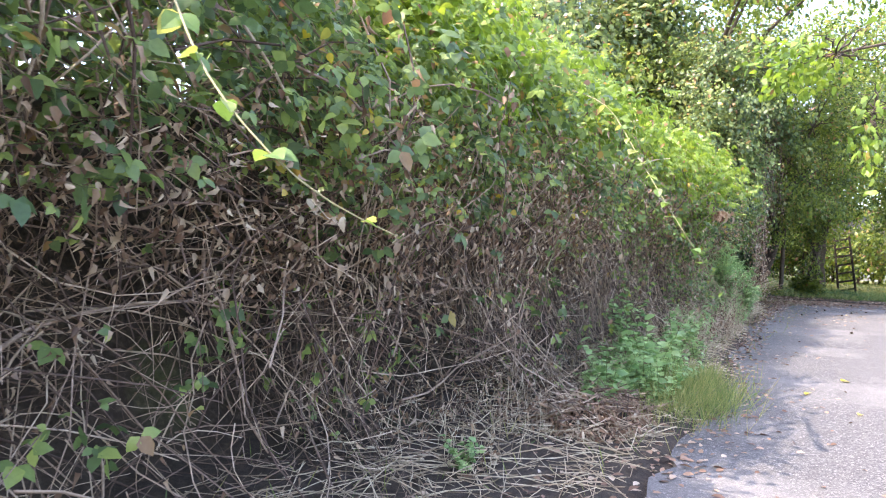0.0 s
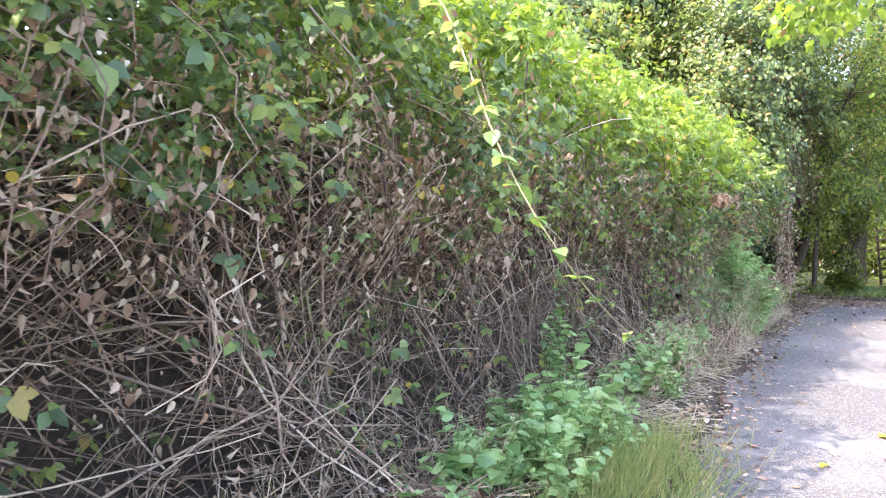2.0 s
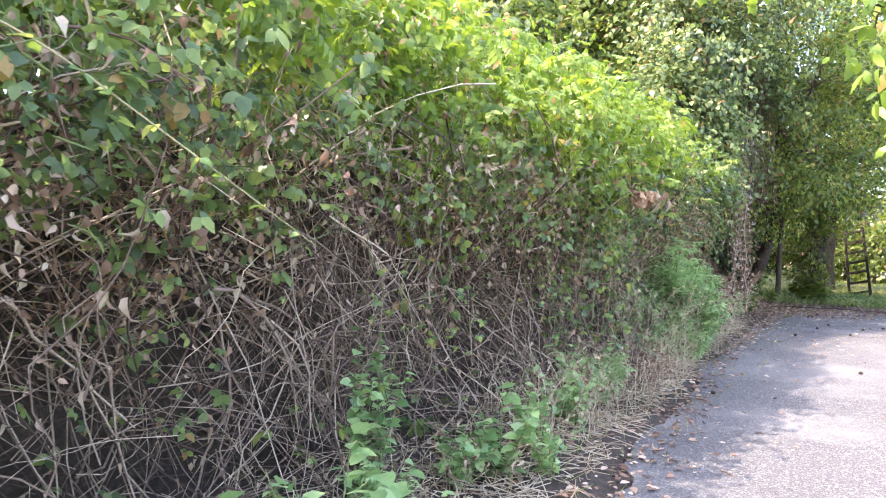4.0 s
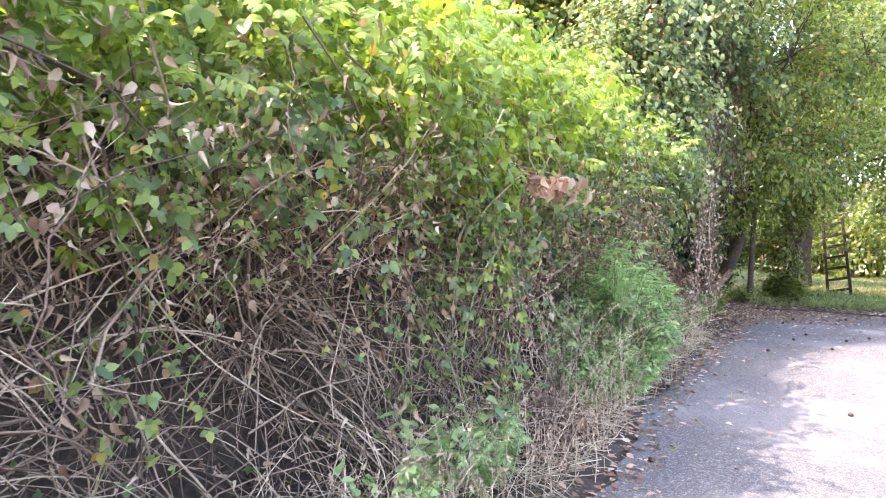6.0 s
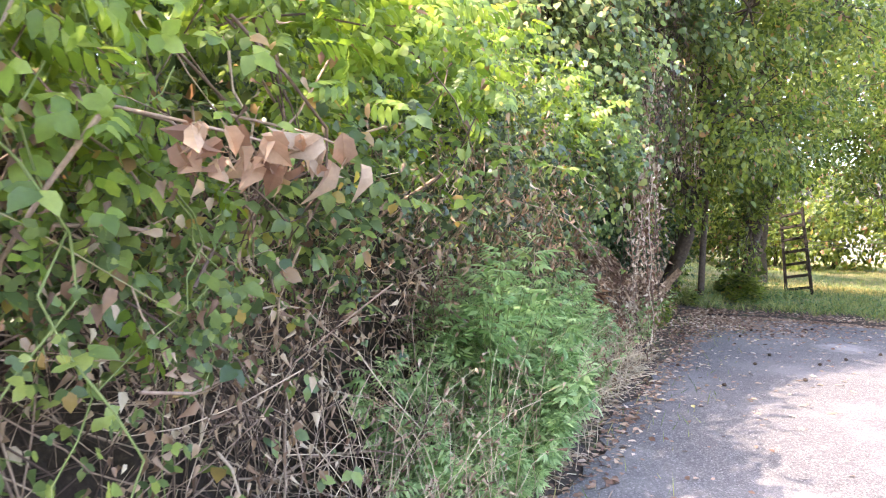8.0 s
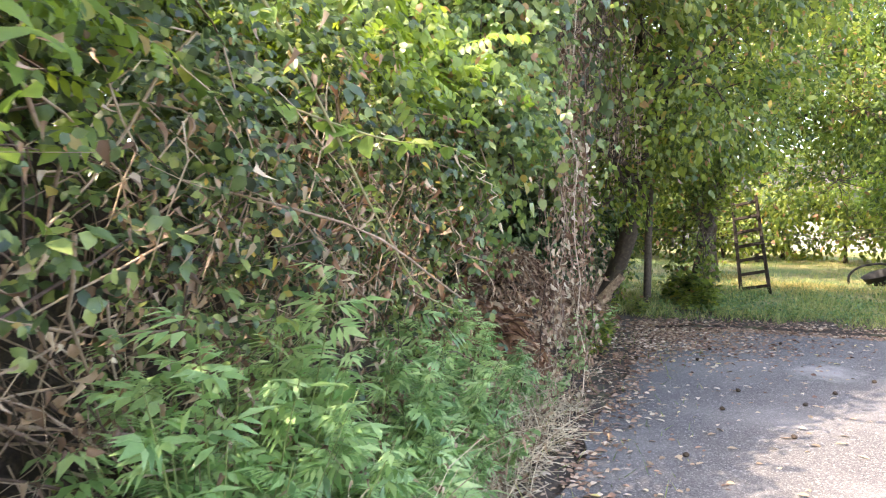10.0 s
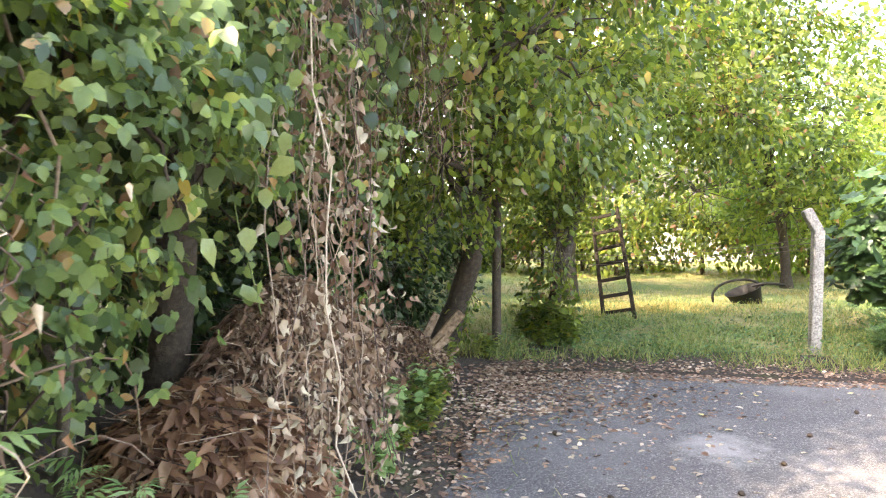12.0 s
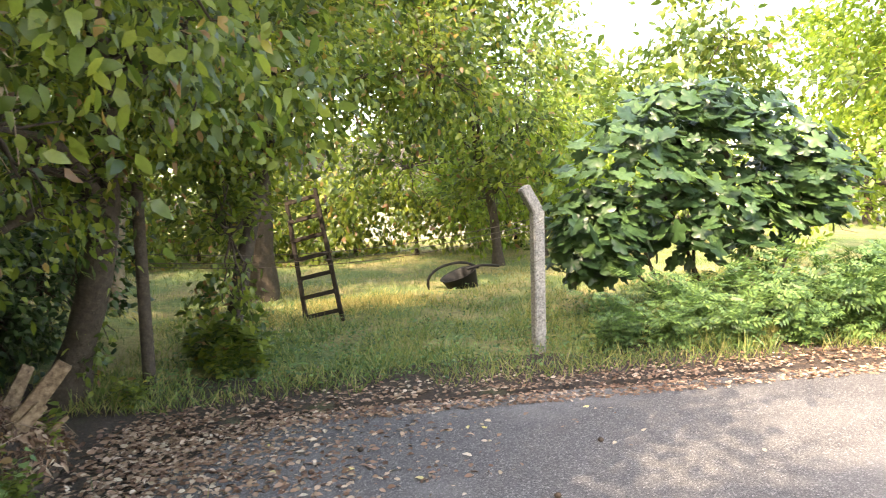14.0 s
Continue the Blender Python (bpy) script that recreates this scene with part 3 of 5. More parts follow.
    v, f = strewn(BRAMBLE, p[dark], along[dark], face[dark], (0.055 + 0.08 * rng.random(dark.sum()) ** 1.6) * (1.0 if s0 < 12 else 0.72))
    stuff(mesh_part("foliage", v, f, green, th, "dark green three-part bramble leaves"))
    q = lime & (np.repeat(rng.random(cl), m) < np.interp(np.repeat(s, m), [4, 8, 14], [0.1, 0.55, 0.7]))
    # Upper bramble leaves take a brighter yellow-green that puts sunlight in the colour.
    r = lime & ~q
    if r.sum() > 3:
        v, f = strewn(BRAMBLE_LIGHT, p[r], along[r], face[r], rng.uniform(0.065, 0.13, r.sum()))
        stuff(mesh_part("top_foliage", v, f, M_LIME, th, "top leaves with sunlight put in as yellow-green"))
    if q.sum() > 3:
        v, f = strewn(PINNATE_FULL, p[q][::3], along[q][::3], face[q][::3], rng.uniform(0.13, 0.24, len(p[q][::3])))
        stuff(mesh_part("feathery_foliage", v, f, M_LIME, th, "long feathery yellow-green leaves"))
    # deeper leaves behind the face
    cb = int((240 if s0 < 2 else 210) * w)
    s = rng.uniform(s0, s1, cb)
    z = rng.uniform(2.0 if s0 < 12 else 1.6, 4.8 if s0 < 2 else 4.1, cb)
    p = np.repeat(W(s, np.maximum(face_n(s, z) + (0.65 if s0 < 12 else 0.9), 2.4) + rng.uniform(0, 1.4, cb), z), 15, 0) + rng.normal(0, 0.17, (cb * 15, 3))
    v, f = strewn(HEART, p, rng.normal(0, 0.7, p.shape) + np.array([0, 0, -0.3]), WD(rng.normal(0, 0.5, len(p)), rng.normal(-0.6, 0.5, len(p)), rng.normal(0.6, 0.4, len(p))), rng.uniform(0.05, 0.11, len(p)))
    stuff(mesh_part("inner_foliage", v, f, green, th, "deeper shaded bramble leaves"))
    # withered leaves hanging under the green
    c = int((520 if s0 < 6 else 380) * w)
    s = rng.uniform(s0, s1, c)
    knot = wobble(s, 0.0, 3.1, 1.0)
    s = s + 0.12 * knot
    z = leaf_line(s) - 0.05 + rng.normal(0, 0.3, c) + (rng.random(c) < 0.25) * rng.uniform(-1.0, 0.9, c)
    z = np.clip(z, 0.12, 2.7)
    n = face_n(s, z) + rng.uniform(-0.36, 0.12, c)
    v, f = strewn(CURLED, W(s, n, z), WD(rng.normal(0, 0.5, c), rng.normal(0, 0.4, c), rng.normal(-1, 0.3, c)), rng.normal(size=(c, 3)), rng.uniform(0.022, 0.055, c))
    stuff(mesh_part("withered_foliage", v, f, M_DRY, th, "withered pale brown hanging leaves"))
    # sprigs of larger faded leaves at the border of green and bare canes
    cl = int((26 if s0 < 8 else 12) * w)
    s = rng.uniform(s0, s1, cl)
    z = leaf_line(s) + rng.normal(0.02, 0.2, cl)
    n = face_n(s, z) - rng.uniform(0.02, 0.3, cl)
    p = np.repeat(W(s, n, z), 9, 0) + rng.normal(0, 1, (cl * 9, 3)) * np.array([0.06, 0.06, 0.07])
    k = len(p)
    v, f = strewn(WITHERED, p, WD(rng.normal(0, 0.6, k), rng.normal(-0.2, 0.5, k), rng.normal(-0.8, 0.4, k)), WD(rng.normal(0, 0.6, k), rng.normal(-0.7, 0.5, k), rng.normal(0.3, 0.5, k)), 0.018 + 0.034 * rng.random(k) ** 1.6)
    stuff(mesh_part("faded_foliage", v, f, M_FADED, th, "faded pinkish-brown dead leaves"))
    # a few sprigs turned yellow
    cl = int((2.6 if s0 < 10 else 1.2) * w)
    s = rng.uniform(s0, s1, cl)
    z = leaf_line(s) + rng.uniform(0.0, 0.8, cl)
    p = np.repeat(W(s, face_n(s, z) - 0.2, z), 4, 0) + rng.normal(0, 0.045, (cl * 4, 3))
    k = len(p)
    v, f = strewn(BROAD, p, WD(rng.normal(0, 0.6, k), rng.normal(-0.3, 0.5, k), rng.normal(-0.6, 0.4, k)), WD(rng.normal(0, 0.4, k), rng.normal(-0.8, 0.4, k), rng.normal(0.5, 0.4, k)), rng.uniform(0.03, 0.055, k))
    stuff(mesh_part("yellowed_foliage", v, f, M_YELLOWED, th, "single leaves turned yellow"))


cuts = [-3.0, -0.4, 1.9, 4.1, 6.2, 8.4, 10.6, 12.7, 14.7, 16.6]
for k, (a, b) in enumerate(zip(cuts, cuts[1:])):
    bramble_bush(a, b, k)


def shoot(points, label, leaves, size, rad=0.0045):
    """A long arching bramble shoot with single leaves along it."""
    path = bent([W(*p) for p in points], 22)
    th = thing("bramble_shoot", Vector(path[0]), label, "shoot", "arching shoots")
    v, f = tubes(path[None], np.linspace(rad, rad * 0.35, 22)[None], 6)
    mesh_part("stem", v, f, M_SHOOT, th)
    lv, lf = BROAD
    me = bpy.data.meshes.new("leaf")
    me.from_pydata([tuple(p) for p in lv], [], [tuple(int(i) for i in q) for q in lf])
    me.materials.append(M_SHOOT_LEAF)
    for i in np.linspace(2, 20, leaves):
        i = int(i)
        for j in range(3 if rng.random() < 0.5 else 2):
            ob = new("leaf", me)
            ob.parent = th
            sz = size * rng.uniform(0.55, 1.15) * (1.15 - i / 30)
            e = Euler((rng.uniform(-0.9, 0.3), rng.uniform(-0.6, 0.6), rng.uniform(0, 6.28)))
            ob.matrix_basis = Matrix.LocRotScale(Vector(path[i]) - th.location, e, (sz, sz, sz))


shoot([(2.5, 1.5, 2.0), (2.42, 0.95, 1.82), (2.34, 0.8, 1.69), (2.26, 0.6, 1.49), (2.27, 0.45, 1.35), (2.31, 0.36, 1.26), (2.47, 0.28, 1.2)], "pale bramble shoot arching out over the lane", 9, 0.085)
shoot([(6.0, 1.5, 2.35), (5.88, 1.0, 2.17), (5.74, 0.78, 1.84), (5.52, 0.5, 1.46), (5.52, 0.36, 1.25), (5.64, 0.27, 1.08), (5.98, 0.22, 0.9)], "drooping bramble shoot with bright yellow-green leaves", 18, 0.085)
shoot([(14.3, 1.7, 2.5), (14.5, 1.62, 2.2), (14.68, 1.55, 1.93), (14.8, 1.5, 1.7), (14.95, 1.45, 1.5), (15.13, 1.45, 1.33), (15.6, 1.45, 1.2)], "pale arching bramble shoot with few yellow-green leaves", 12, 0.075, 0.007)
shoot([(6.2, 1.5, 1.95), (6.45, 1.1, 1.75), (6.77, 0.82, 1.45), (7.0, 0.75, 1.3)], "leafy bramble shoot sticking out of the hedge", 12, 0.065, 0.004)

shoot([(14.2, 1.95, 2.15), (14.6, 1.6, 1.97), (14.9, 1.45, 1.9), (15.33, 1.45, 1.94), (15.6, 1.45, 1.92), (15.87, 1.45, 1.86)], "branch with long bright green leaves out of the hedge", 15, 0.12, 0.005)
shoot([(10.3, 1.95, 2.0), (10.8, 1.6, 1.75), (11.2, 1.45, 1.55), (11.6, 1.4, 1.3)], "short leafy shoot hanging in front of dead canes", 12, 0.07, 0.004)


def lawn():
    m, nd, lk, b = shader("lawn")
    fine = tex_noise(nd, lk, 40.0, 6.0, 0.75)
    big = tex_noise(nd, lk, 0.7, 4.0, 0.6)
    fine = mixed(nd, lk, 0.5, fine, tex_noise(nd, lk, 9.0, 6.0, 0.7))
    green = ramp(nd, lk, fine, [(0.3, (0.035, 0.06, 0.02)), (0.5, (0.11, 0.155, 0.045)), (0.7, (0.25, 0.28, 0.09))])
    straw = ramp(nd, lk, fine, [(0.3, (0.12, 0.09, 0.045)), (0.5, (0.26, 0.215, 0.09)), (0.7, (0.46, 0.4, 0.19))])
    lk.new(mixed(nd, lk, ramp(nd, lk, big, [(0.44, (0, 0, 0)), (0.6, (1, 1, 1))]), green, straw), b.inputs["Base Color"])
    b.inputs["Roughness"].default_value = 0.95
    bump(nd, lk, b, fine, 0.9, 0.05)
    a, c = np.meshgrid(np.r_[np.linspace(23.7, 26, 21), np.linspace(26.7, 70, 69)], np.linspace(-60, 25, 110), indexing="ij")
    v = W(a, c, ground_z(a, c) + np.interp(a, [23.9, 24.6, 25.2], [-0.04, 0.012, 0.035]))
    i = (np.arange(89)[:, None] * 110 + np.arange(109)[None]).ravel()
    ob = mesh_part("lawn", v, np.stack([i, i + 110, i + 111, i + 1], -1), m)
    tagged(ob, "rough garden lawn with yellowed patches", "lawn", kind="structure")


lawn()

# ---- trees ----
LEAF_KINDS = {"leaf": oval(0.56, 0.2), "broad": oval(0.82, 0.2), "bramble": BRAMBLE}


def crown_arrays(blobs, sprigs, per, shape, size, hang=0.3):
    """Leaves in sprigs inside a few uneven rounded masses (s, n, z, radius s, radius n, radius z)."""
    blobs = np.asarray(blobs, float)
    vol = (blobs[:, 3] * blobs[:, 4] * blobs[:, 5]) ** 0.67
    pick = rng.choice(len(blobs), sprigs, p=vol / vol.sum())
    b = blobs[pick]
    d = unit(rng.normal(size=(sprigs, 3)))
    r = rng.uniform(0.45, 1.0, sprigs) ** 0.6 * (1 + 0.22 * wobble(d[:, 0] * 3 + pick, d[:, 1] * 3 + d[:, 2], 1.3, 2.0))
    heart = b[:, :3] + d * b[:, 3:] * r[:, None]
    knots = max(6, sprigs // 12)
    own = rng.integers(0, knots, sprigs)
    cen = heart[own] + rng.normal(0, 0.17, (sprigs, 3)) * b[own, 3:] * np.array([1, 1, 0.8])
    d = d[own]
    out = unit(WD(d[:, 0], d[:, 1], d[:, 2] - hang))
    cw = W(cen[:, 0], cen[:, 1], np.clip(cen[:, 2], 0.15, None))
    u = rng.uniform(-0.5, 0.5, (sprigs, per, 1))
    p = cw[:, None] + out[:, None] * u * (size * 7) + rng.normal(0, size * 0.9, (sprigs, per, 3))
    along = out[:, None] + rng.normal(0, 0.75, (sprigs, per, 3)) + np.array([0, 0, -hang])
    face = rng.normal(0, 0.42, (sprigs, per, 3)) + np.array([0, 0, 0.65]) + 0.6 * WD(d[:, 0], d[:, 1], d[:, 2])[:, None]
    k = sprigs * per
    return strewn(LEAF_KINDS[shape], p.reshape(k, 3), along.reshape(k, 3), face.reshape(k, 3), rng.uniform(0.65, 1.3, k) * size)


def tree(name, label, trunk, radius, blobs, sprigs, per, shape, size, leaf, bark=None, hang=0.3, category="tree", group=""):
    """Tapered trunk through points (s, n, z), limbs into each mass of the crown, and leaves."""
    bark = bark or M_BARK
    path = bent([W(*p) for p in trunk], 14)
    th = thing(name, Vector(path[0]), label, category, group)
    taper = np.linspace(1.0, 0.55, 14)
    taper[0], taper[1] = 1.45, 1.15
    v, f = tubes(path[None], (radius * taper * (1 + 0.06 * np.sin(np.arange(14) * 2.3)))[None], 12)
    mesh_part("trunk", v, f, bark, th)
    for b in blobs:
        tip = W(*b[:3])
        start = path[9 if tip[2] > path[9][2] else 6]
        midp = 0.5 * (start + tip) + np.array([0, 0, 0.12 * np.linalg.norm(tip - start)])
        v, f = tubes(bent([start, midp, tip], 9)[None], np.linspace(radius * 0.5, 0.012, 9)[None], 7)
        mesh_part("limb", v, f, bark, th)
        k = 6 if name in ("distant_tree", "garden_shrub") else 16
        d = unit(rng.normal(size=(k, 3)))
        ends = W(b[0] + d[:, 0] * b[3] * 0.9, b[1] + d[:, 1] * b[4] * 0.9, np.clip(b[2] + d[:, 2] * b[5] * 0.9, 0.3, None))
        u = np.linspace(0, 1, 6)[None, :, None]
        pts = tip + (ends[:, None] - tip) * u + rng.normal(0, 0.05, (k, 6, 3)) * u
        v, f = tubes(pts, np.linspace(0.014, 0.004, 6)[None], 5)
        stuff(mesh_part("branchwork", v, f, bark, th))
    v, f = crown_arrays(blobs, sprigs, per, shape, size, hang)
    stuff(mesh_part("crown", v, f, leaf, th))
    return th


tree("ivy_tree", "tree smothered in dark ivy and climbing vines", [(17.6, 4.2, 0.6), (17.5, 3.8, 2.0), (17.7, 2.9, 4.2)], 0.12,
     [(16.7, 2.7, 3.0, 1.0, 0.9, 1.1), (17.4, 2.35, 3.2, 1.0, 0.9, 1.4), (17.9, 2.5, 4.7, 1.4, 1.3, 1.2), (17.1, 2.5, 2.3, 0.9, 0.5, 0.7), (15.6, 4.3, 3.6, 1.2, 0.9, 0.9), (17.4, 2.75, 1.5, 0.7, 0.4, 0.8)], 1900, 13, "broad", 0.08, M_IVY, hang=0.6)
tree("climbing_vine", "bright broad-leaved climber hanging over the hedge end", [(17.2, 2.2, 0.2), (17.1, 2.1, 1.0), (17.2, 2.0, 2.2)], 0.025,
     [(16.9, 1.85, 2.35, 0.7, 0.4, 0.8), (17.6, 1.85, 2.15, 0.4, 0.22, 0.35), (17.3, 1.75, 2.9, 0.7, 0.4, 0.7)], 300, 11, "bramble", 0.085, M_BRAMBLE, hang=0.9, category="vine")
tree("ivy_tree", "ivy-covered tree with dry hanging vines beside the lane", [(19.9, 3.6, 0.2), (19.6, 3.2, 2.2), (19.4, 2.6, 4.4)], 0.17,
     [(18.9, 1.9, 3.6, 1.0, 0.9, 1.1), (19.2, 2.0, 5.1, 1.5, 1.4, 1.2), (18.2, 2.2, 2.4, 0.7, 0.45, 0.9), (20.3, 2.8, 3.3, 1.1, 1.0, 1.3)], 1400, 13, "broad", 0.085, M_IVY, hang=0.6)
tree("roadside_tree", "leaning tree with leafy branches over the lane's end", [(23.9, 2.3, 0.1), (23.8, 2.05, 0.8), (23.55, 1.75, 1.5), (23.2, 1.5, 4.0)], 0.15,
     [(20.4, 0.9, 3.1, 1.2, 1.1, 0.9), (21.6, 1.1, 4.3, 1.6, 1.3, 1.2), (22.8, 0.9, 3.1, 1.3, 1.3, 1.0), (24.2, 0.6, 3.2, 1.2, 1.2, 1.1), (22.4, 1.8, 5.6, 2.0, 1.6, 1.3), (19.8, 0.7, 4.2, 1.1, 1.0, 1.0), (23.2, 2.5, 2.9, 1.2, 0.9, 1.0), (22.6, 1.9, 2.1, 0.8, 0.5, 0.7),
      (20.4, 1.4, 5.8, 1.6, 1.4, 1.2), (23.6, 0.0, 5.0, 1.6, 1.5, 1.0), (21.8, -0.3, 4.6, 1.3, 1.2, 0.9), (21.6, 1.75, 2.3, 0.7, 0.4, 0.8), (23.4, 1.7, 2.1, 0.5, 0.4, 0.45), (22.4, 2.4, 1.5, 0.6, 0.3, 0.5), (23.78, 2.0, 1.0, 0.2, 0.18, 0.8)], 3000, 12, "leaf", 0.085, M_TREE)
# Stands mostly above the view; added to throw broken shade on the lane.
tree("added_shade_tree", "unseen tall tree added to shade the end of the lane", [(19.3, 4.1, 0.2), (19.2, 3.6, 3.0), (18.6, 2.4, 6.0)], 0.2,
     [(16.4, 1.6, 6.9, 1.3, 1.2, 0.6), (18.4, 1.8, 7.4, 1.5, 1.4, 0.7), (18.6, 0.4, 7.2, 1.0, 1.0, 0.5)], 330, 12, "leaf", 0.12, M_TREE)
tree("roadside_tree", "slender leaning tree with a bushy base by the garden", [(25.0, 1.05, 0.1), (25.2, 0.8, 1.3), (25.4, 0.45, 2.6), (25.6, 0.3, 3.8)], 0.10,
     [(25.2, 0.4, 3.2, 1.3, 1.1, 0.9), (25.9, -0.8, 4.2, 1.2, 1.0, 0.9), (26.0, -1.5, 3.3, 1.0, 0.8, 0.8), (24.9, 1.5, 3.0, 0.9, 0.9, 0.9), (24.9, 0.95, 2.2, 0.4, 0.3, 0.5), (24.4, 0.85, 1.5, 0.3, 0.28, 0.85)], 1300, 12, "leaf", 0.1, M_TREE)
tree("woodland_tree", "dark green tree behind the hedge", [(13.0, 6.6, 1.5), (13.2, 6.5, 3.0), (13.0, 6.4, 4.4)], 0.18,
     [(12.6, 6.4, 4.2, 1.8, 1.5, 1.3), (14.0, 6.2, 4.6, 2.0, 1.7, 1.3), (11.4, 7.0, 4.8, 2.0, 1.8, 1.3)], 480, 12, "leaf", 0.15, M_IVY)
tree("woodland_tree", "leafy tree behind the bramble hedge", [(16.5, 6.0, 1.0), (16.8, 5.6, 3.0), (17.4, 5.0, 5.0)], 0.2,
     [(15.8, 5.2, 4.0, 1.6, 1.4, 1.2), (17.8, 4.9, 4.6, 1.9, 1.6, 1.2), (19.8, 4.6, 5.4, 1.9, 1.6, 1.5), (18.6, 4.4, 3.2, 1.6, 1.2, 1.5), (21.0, 4.0, 7.0, 2.0, 1.8, 1.3), (15.0, 5.6, 3.4, 1.6, 1.2, 1.3)], 1100, 12, "leaf", 0.15, M_TREE)
tree("woodland_tree", "shady tree at the edge of the garden", [(23.8, 5.0, 0.1), (23.6, 4.8, 2.5), (23.9, 4.2, 5.5)], 0.2,
     [(22.4, 3.6, 4.2, 1.5, 1.2, 1.3), (23.4, 3.9, 4.6, 1.6, 1.4, 1.3), (22.6, 4.4, 5.8, 1.9, 1.7, 1.3), (25.2, 4.2, 3.0, 1.2, 1.0, 1.2), (22.0, 4.6, 2.2, 1.4, 1.0, 1.5)], 900, 12, "leaf", 0.15, M_IVY)
tree("woodland_tree", "tall leafy tree rising above the garden", [(29.5, 1.0, 0.0), (29.4, 0.9, 3.0), (29.0, 0.6, 6.0)], 0.22,
     [(28.4, 0.2, 6.4, 2.0, 1.8, 1.3), (29.4, -1.4, 6.0, 1.8, 1.6, 1.2), (28.2, 1.6, 8.0, 2.2, 2.0, 1.4), (29.4, -0.6, 8.6, 2.2, 2.0, 1.5), (27.4, 2.8, 5.6, 1.7, 1.6, 1.3)], 1300, 12, "leaf", 0.15, M_TREE)
# Two dense trees added to fill gaps and keep sun off the hollow.
tree("woodland_tree", "dense dark tree shading the hollow under the ivy", [(20.5, 6.6, 0.3), (20.4, 6.4, 3.0), (20.2, 6.0, 5.6)], 0.2,
     [(18.6, 5.6, 6.6, 1.9, 1.7, 1.5), (20.4, 5.2, 7.6, 2.0, 1.8, 1.5), (20.4, 6.4, 3.4, 1.8, 1.2, 1.9), (22.4, 6.0, 6.0, 1.9, 1.6, 1.6), (22.6, 6.2, 2.8, 1.6, 1.2, 1.7), (16.8, 6.4, 6.2, 1.8, 1.6, 1.5), (18.4, 6.6, 3.2, 1.6, 1.2, 1.8)], 2300, 12, "leaf", 0.17, M_IVY)
tree("woodland_tree", "dense tree added behind the garden corner to block light", [(25.6, 7.6, 0.1), (25.5, 7.4, 3.0), (25.3, 7.0, 5.6)], 0.2,
     [(24.6, 6.6, 6.4, 1.9, 1.7, 1.5), (25.8, 6.2, 4.0, 1.7, 1.4, 1.5), (27.0, 6.8, 6.8, 1.9, 1.7, 1.5), (25.0, 6.6, 2.0, 1.5, 1.0, 1.6)], 1000, 12, "leaf", 0.17, M_IVY)
tree("woodland_tree", "low leafy tree behind the start of the hedge", [(1.6, 5.2, 2.0), (1.6, 5.1, 2.8), (1.7, 5.0, 3.6)], 0.12,
     [(0.4, 4.6, 3.7, 1.4, 1.0, 1.2), (2.2, 4.7, 3.8, 1.4, 1.0, 1.2), (4.0, 4.8, 3.8, 1.4, 1.0, 1.1), (1.2, 3.6, 3.1, 1.2, 0.6, 0.8), (2.8, 3.7, 3.2, 1.2, 0.6, 0.8)], 620, 12, "leaf", 0.13, M_BRAMBLE)
# Leafy mass added for a hollow in deep shade; fig leaves darken it.
tree("hollow_shade_shrub", "dense dark-leaved shrub added for the shaded hollow behind the leaf heaps", [(21.8, 4.2, 0.1), (21.8, 4.2, 0.8), (21.8, 4.1, 1.8)], 0.06,
     [(20.6, 4.3, 1.2, 1.1, 0.8, 1.1), (22.0, 3.7, 1.2, 1.0, 0.7, 1.1), (23.3, 3.6, 1.3, 1.0, 0.8, 1.2), (24.8, 3.9, 1.2, 1.0, 0.9, 1.1), (19.0, 4.6, 1.6, 1.2, 0.8, 1.3), (25.3, 2.9, 1.0, 0.9, 0.6, 1.0), (25.7, 3.7, 1.3, 1.0, 0.8, 1.2), (24.4, 3.1, 0.9, 0.7, 0.5, 0.9)], 2100, 12, "leaf", 0.1, M_FIG, category="shrub")
tree("orchard_tree", "fruit tree with hanging leafy branches in the garden", [(32.6, -3.9, 0.0), (32.5, -3.8, 1.3), (31.6, -3.2, 3.0)], 0.12,
     [(30.6, -2.7, 4.0, 1.8, 1.7, 1.3), (30.0, -1.6, 2.3, 1.1, 1.1, 0.8), (31.2, -4.0, 3.2, 1.3, 1.1, 1.0), (31.4, -1.4, 5.0, 1.8, 1.6, 1.2), (30.4, -3.4, 1.9, 1.0, 0.9, 0.7), (29.6, -2.6, 5.6, 1.5, 1.6, 1.1)], 1000, 12, "leaf", 0.14, M_TREE)
tree("orchard_tree", "fruit tree standing in sunlit grass", [(29.0, 3.2, 0.0), (29.0, 3.1, 1.4), (29.3, 2.8, 3.0)], 0.13,
     [(28.8, 3.9, 3.3, 1.3, 1.2, 1.1), (30.6, 1.6, 3.3, 1.4, 1.2, 0.9), (30.0, 3.6, 4.8, 1.6, 1.4, 1.0)], 750, 12, "leaf", 0.13, M_TREE, M_PALE_BARK)
tree("orchard_tree", "bushy light green tree beyond the fence post", [(34.0, -5.4, 0.0), (34.0, -5.4, 1.2), (34.2, -5.2, 2.6)], 0.1,
     [(33.6, -5.2, 2.2, 1.6, 1.6, 1.2), (34.6, -6.8, 2.6, 1.8, 1.6, 1.3), (34.4, -4.2, 3.6, 1.6, 1.5, 1.2), (33.8, -3.4, 1.6, 1.2, 1.2, 0.8)], 900, 11, "leaf", 0.14, M_LIME)
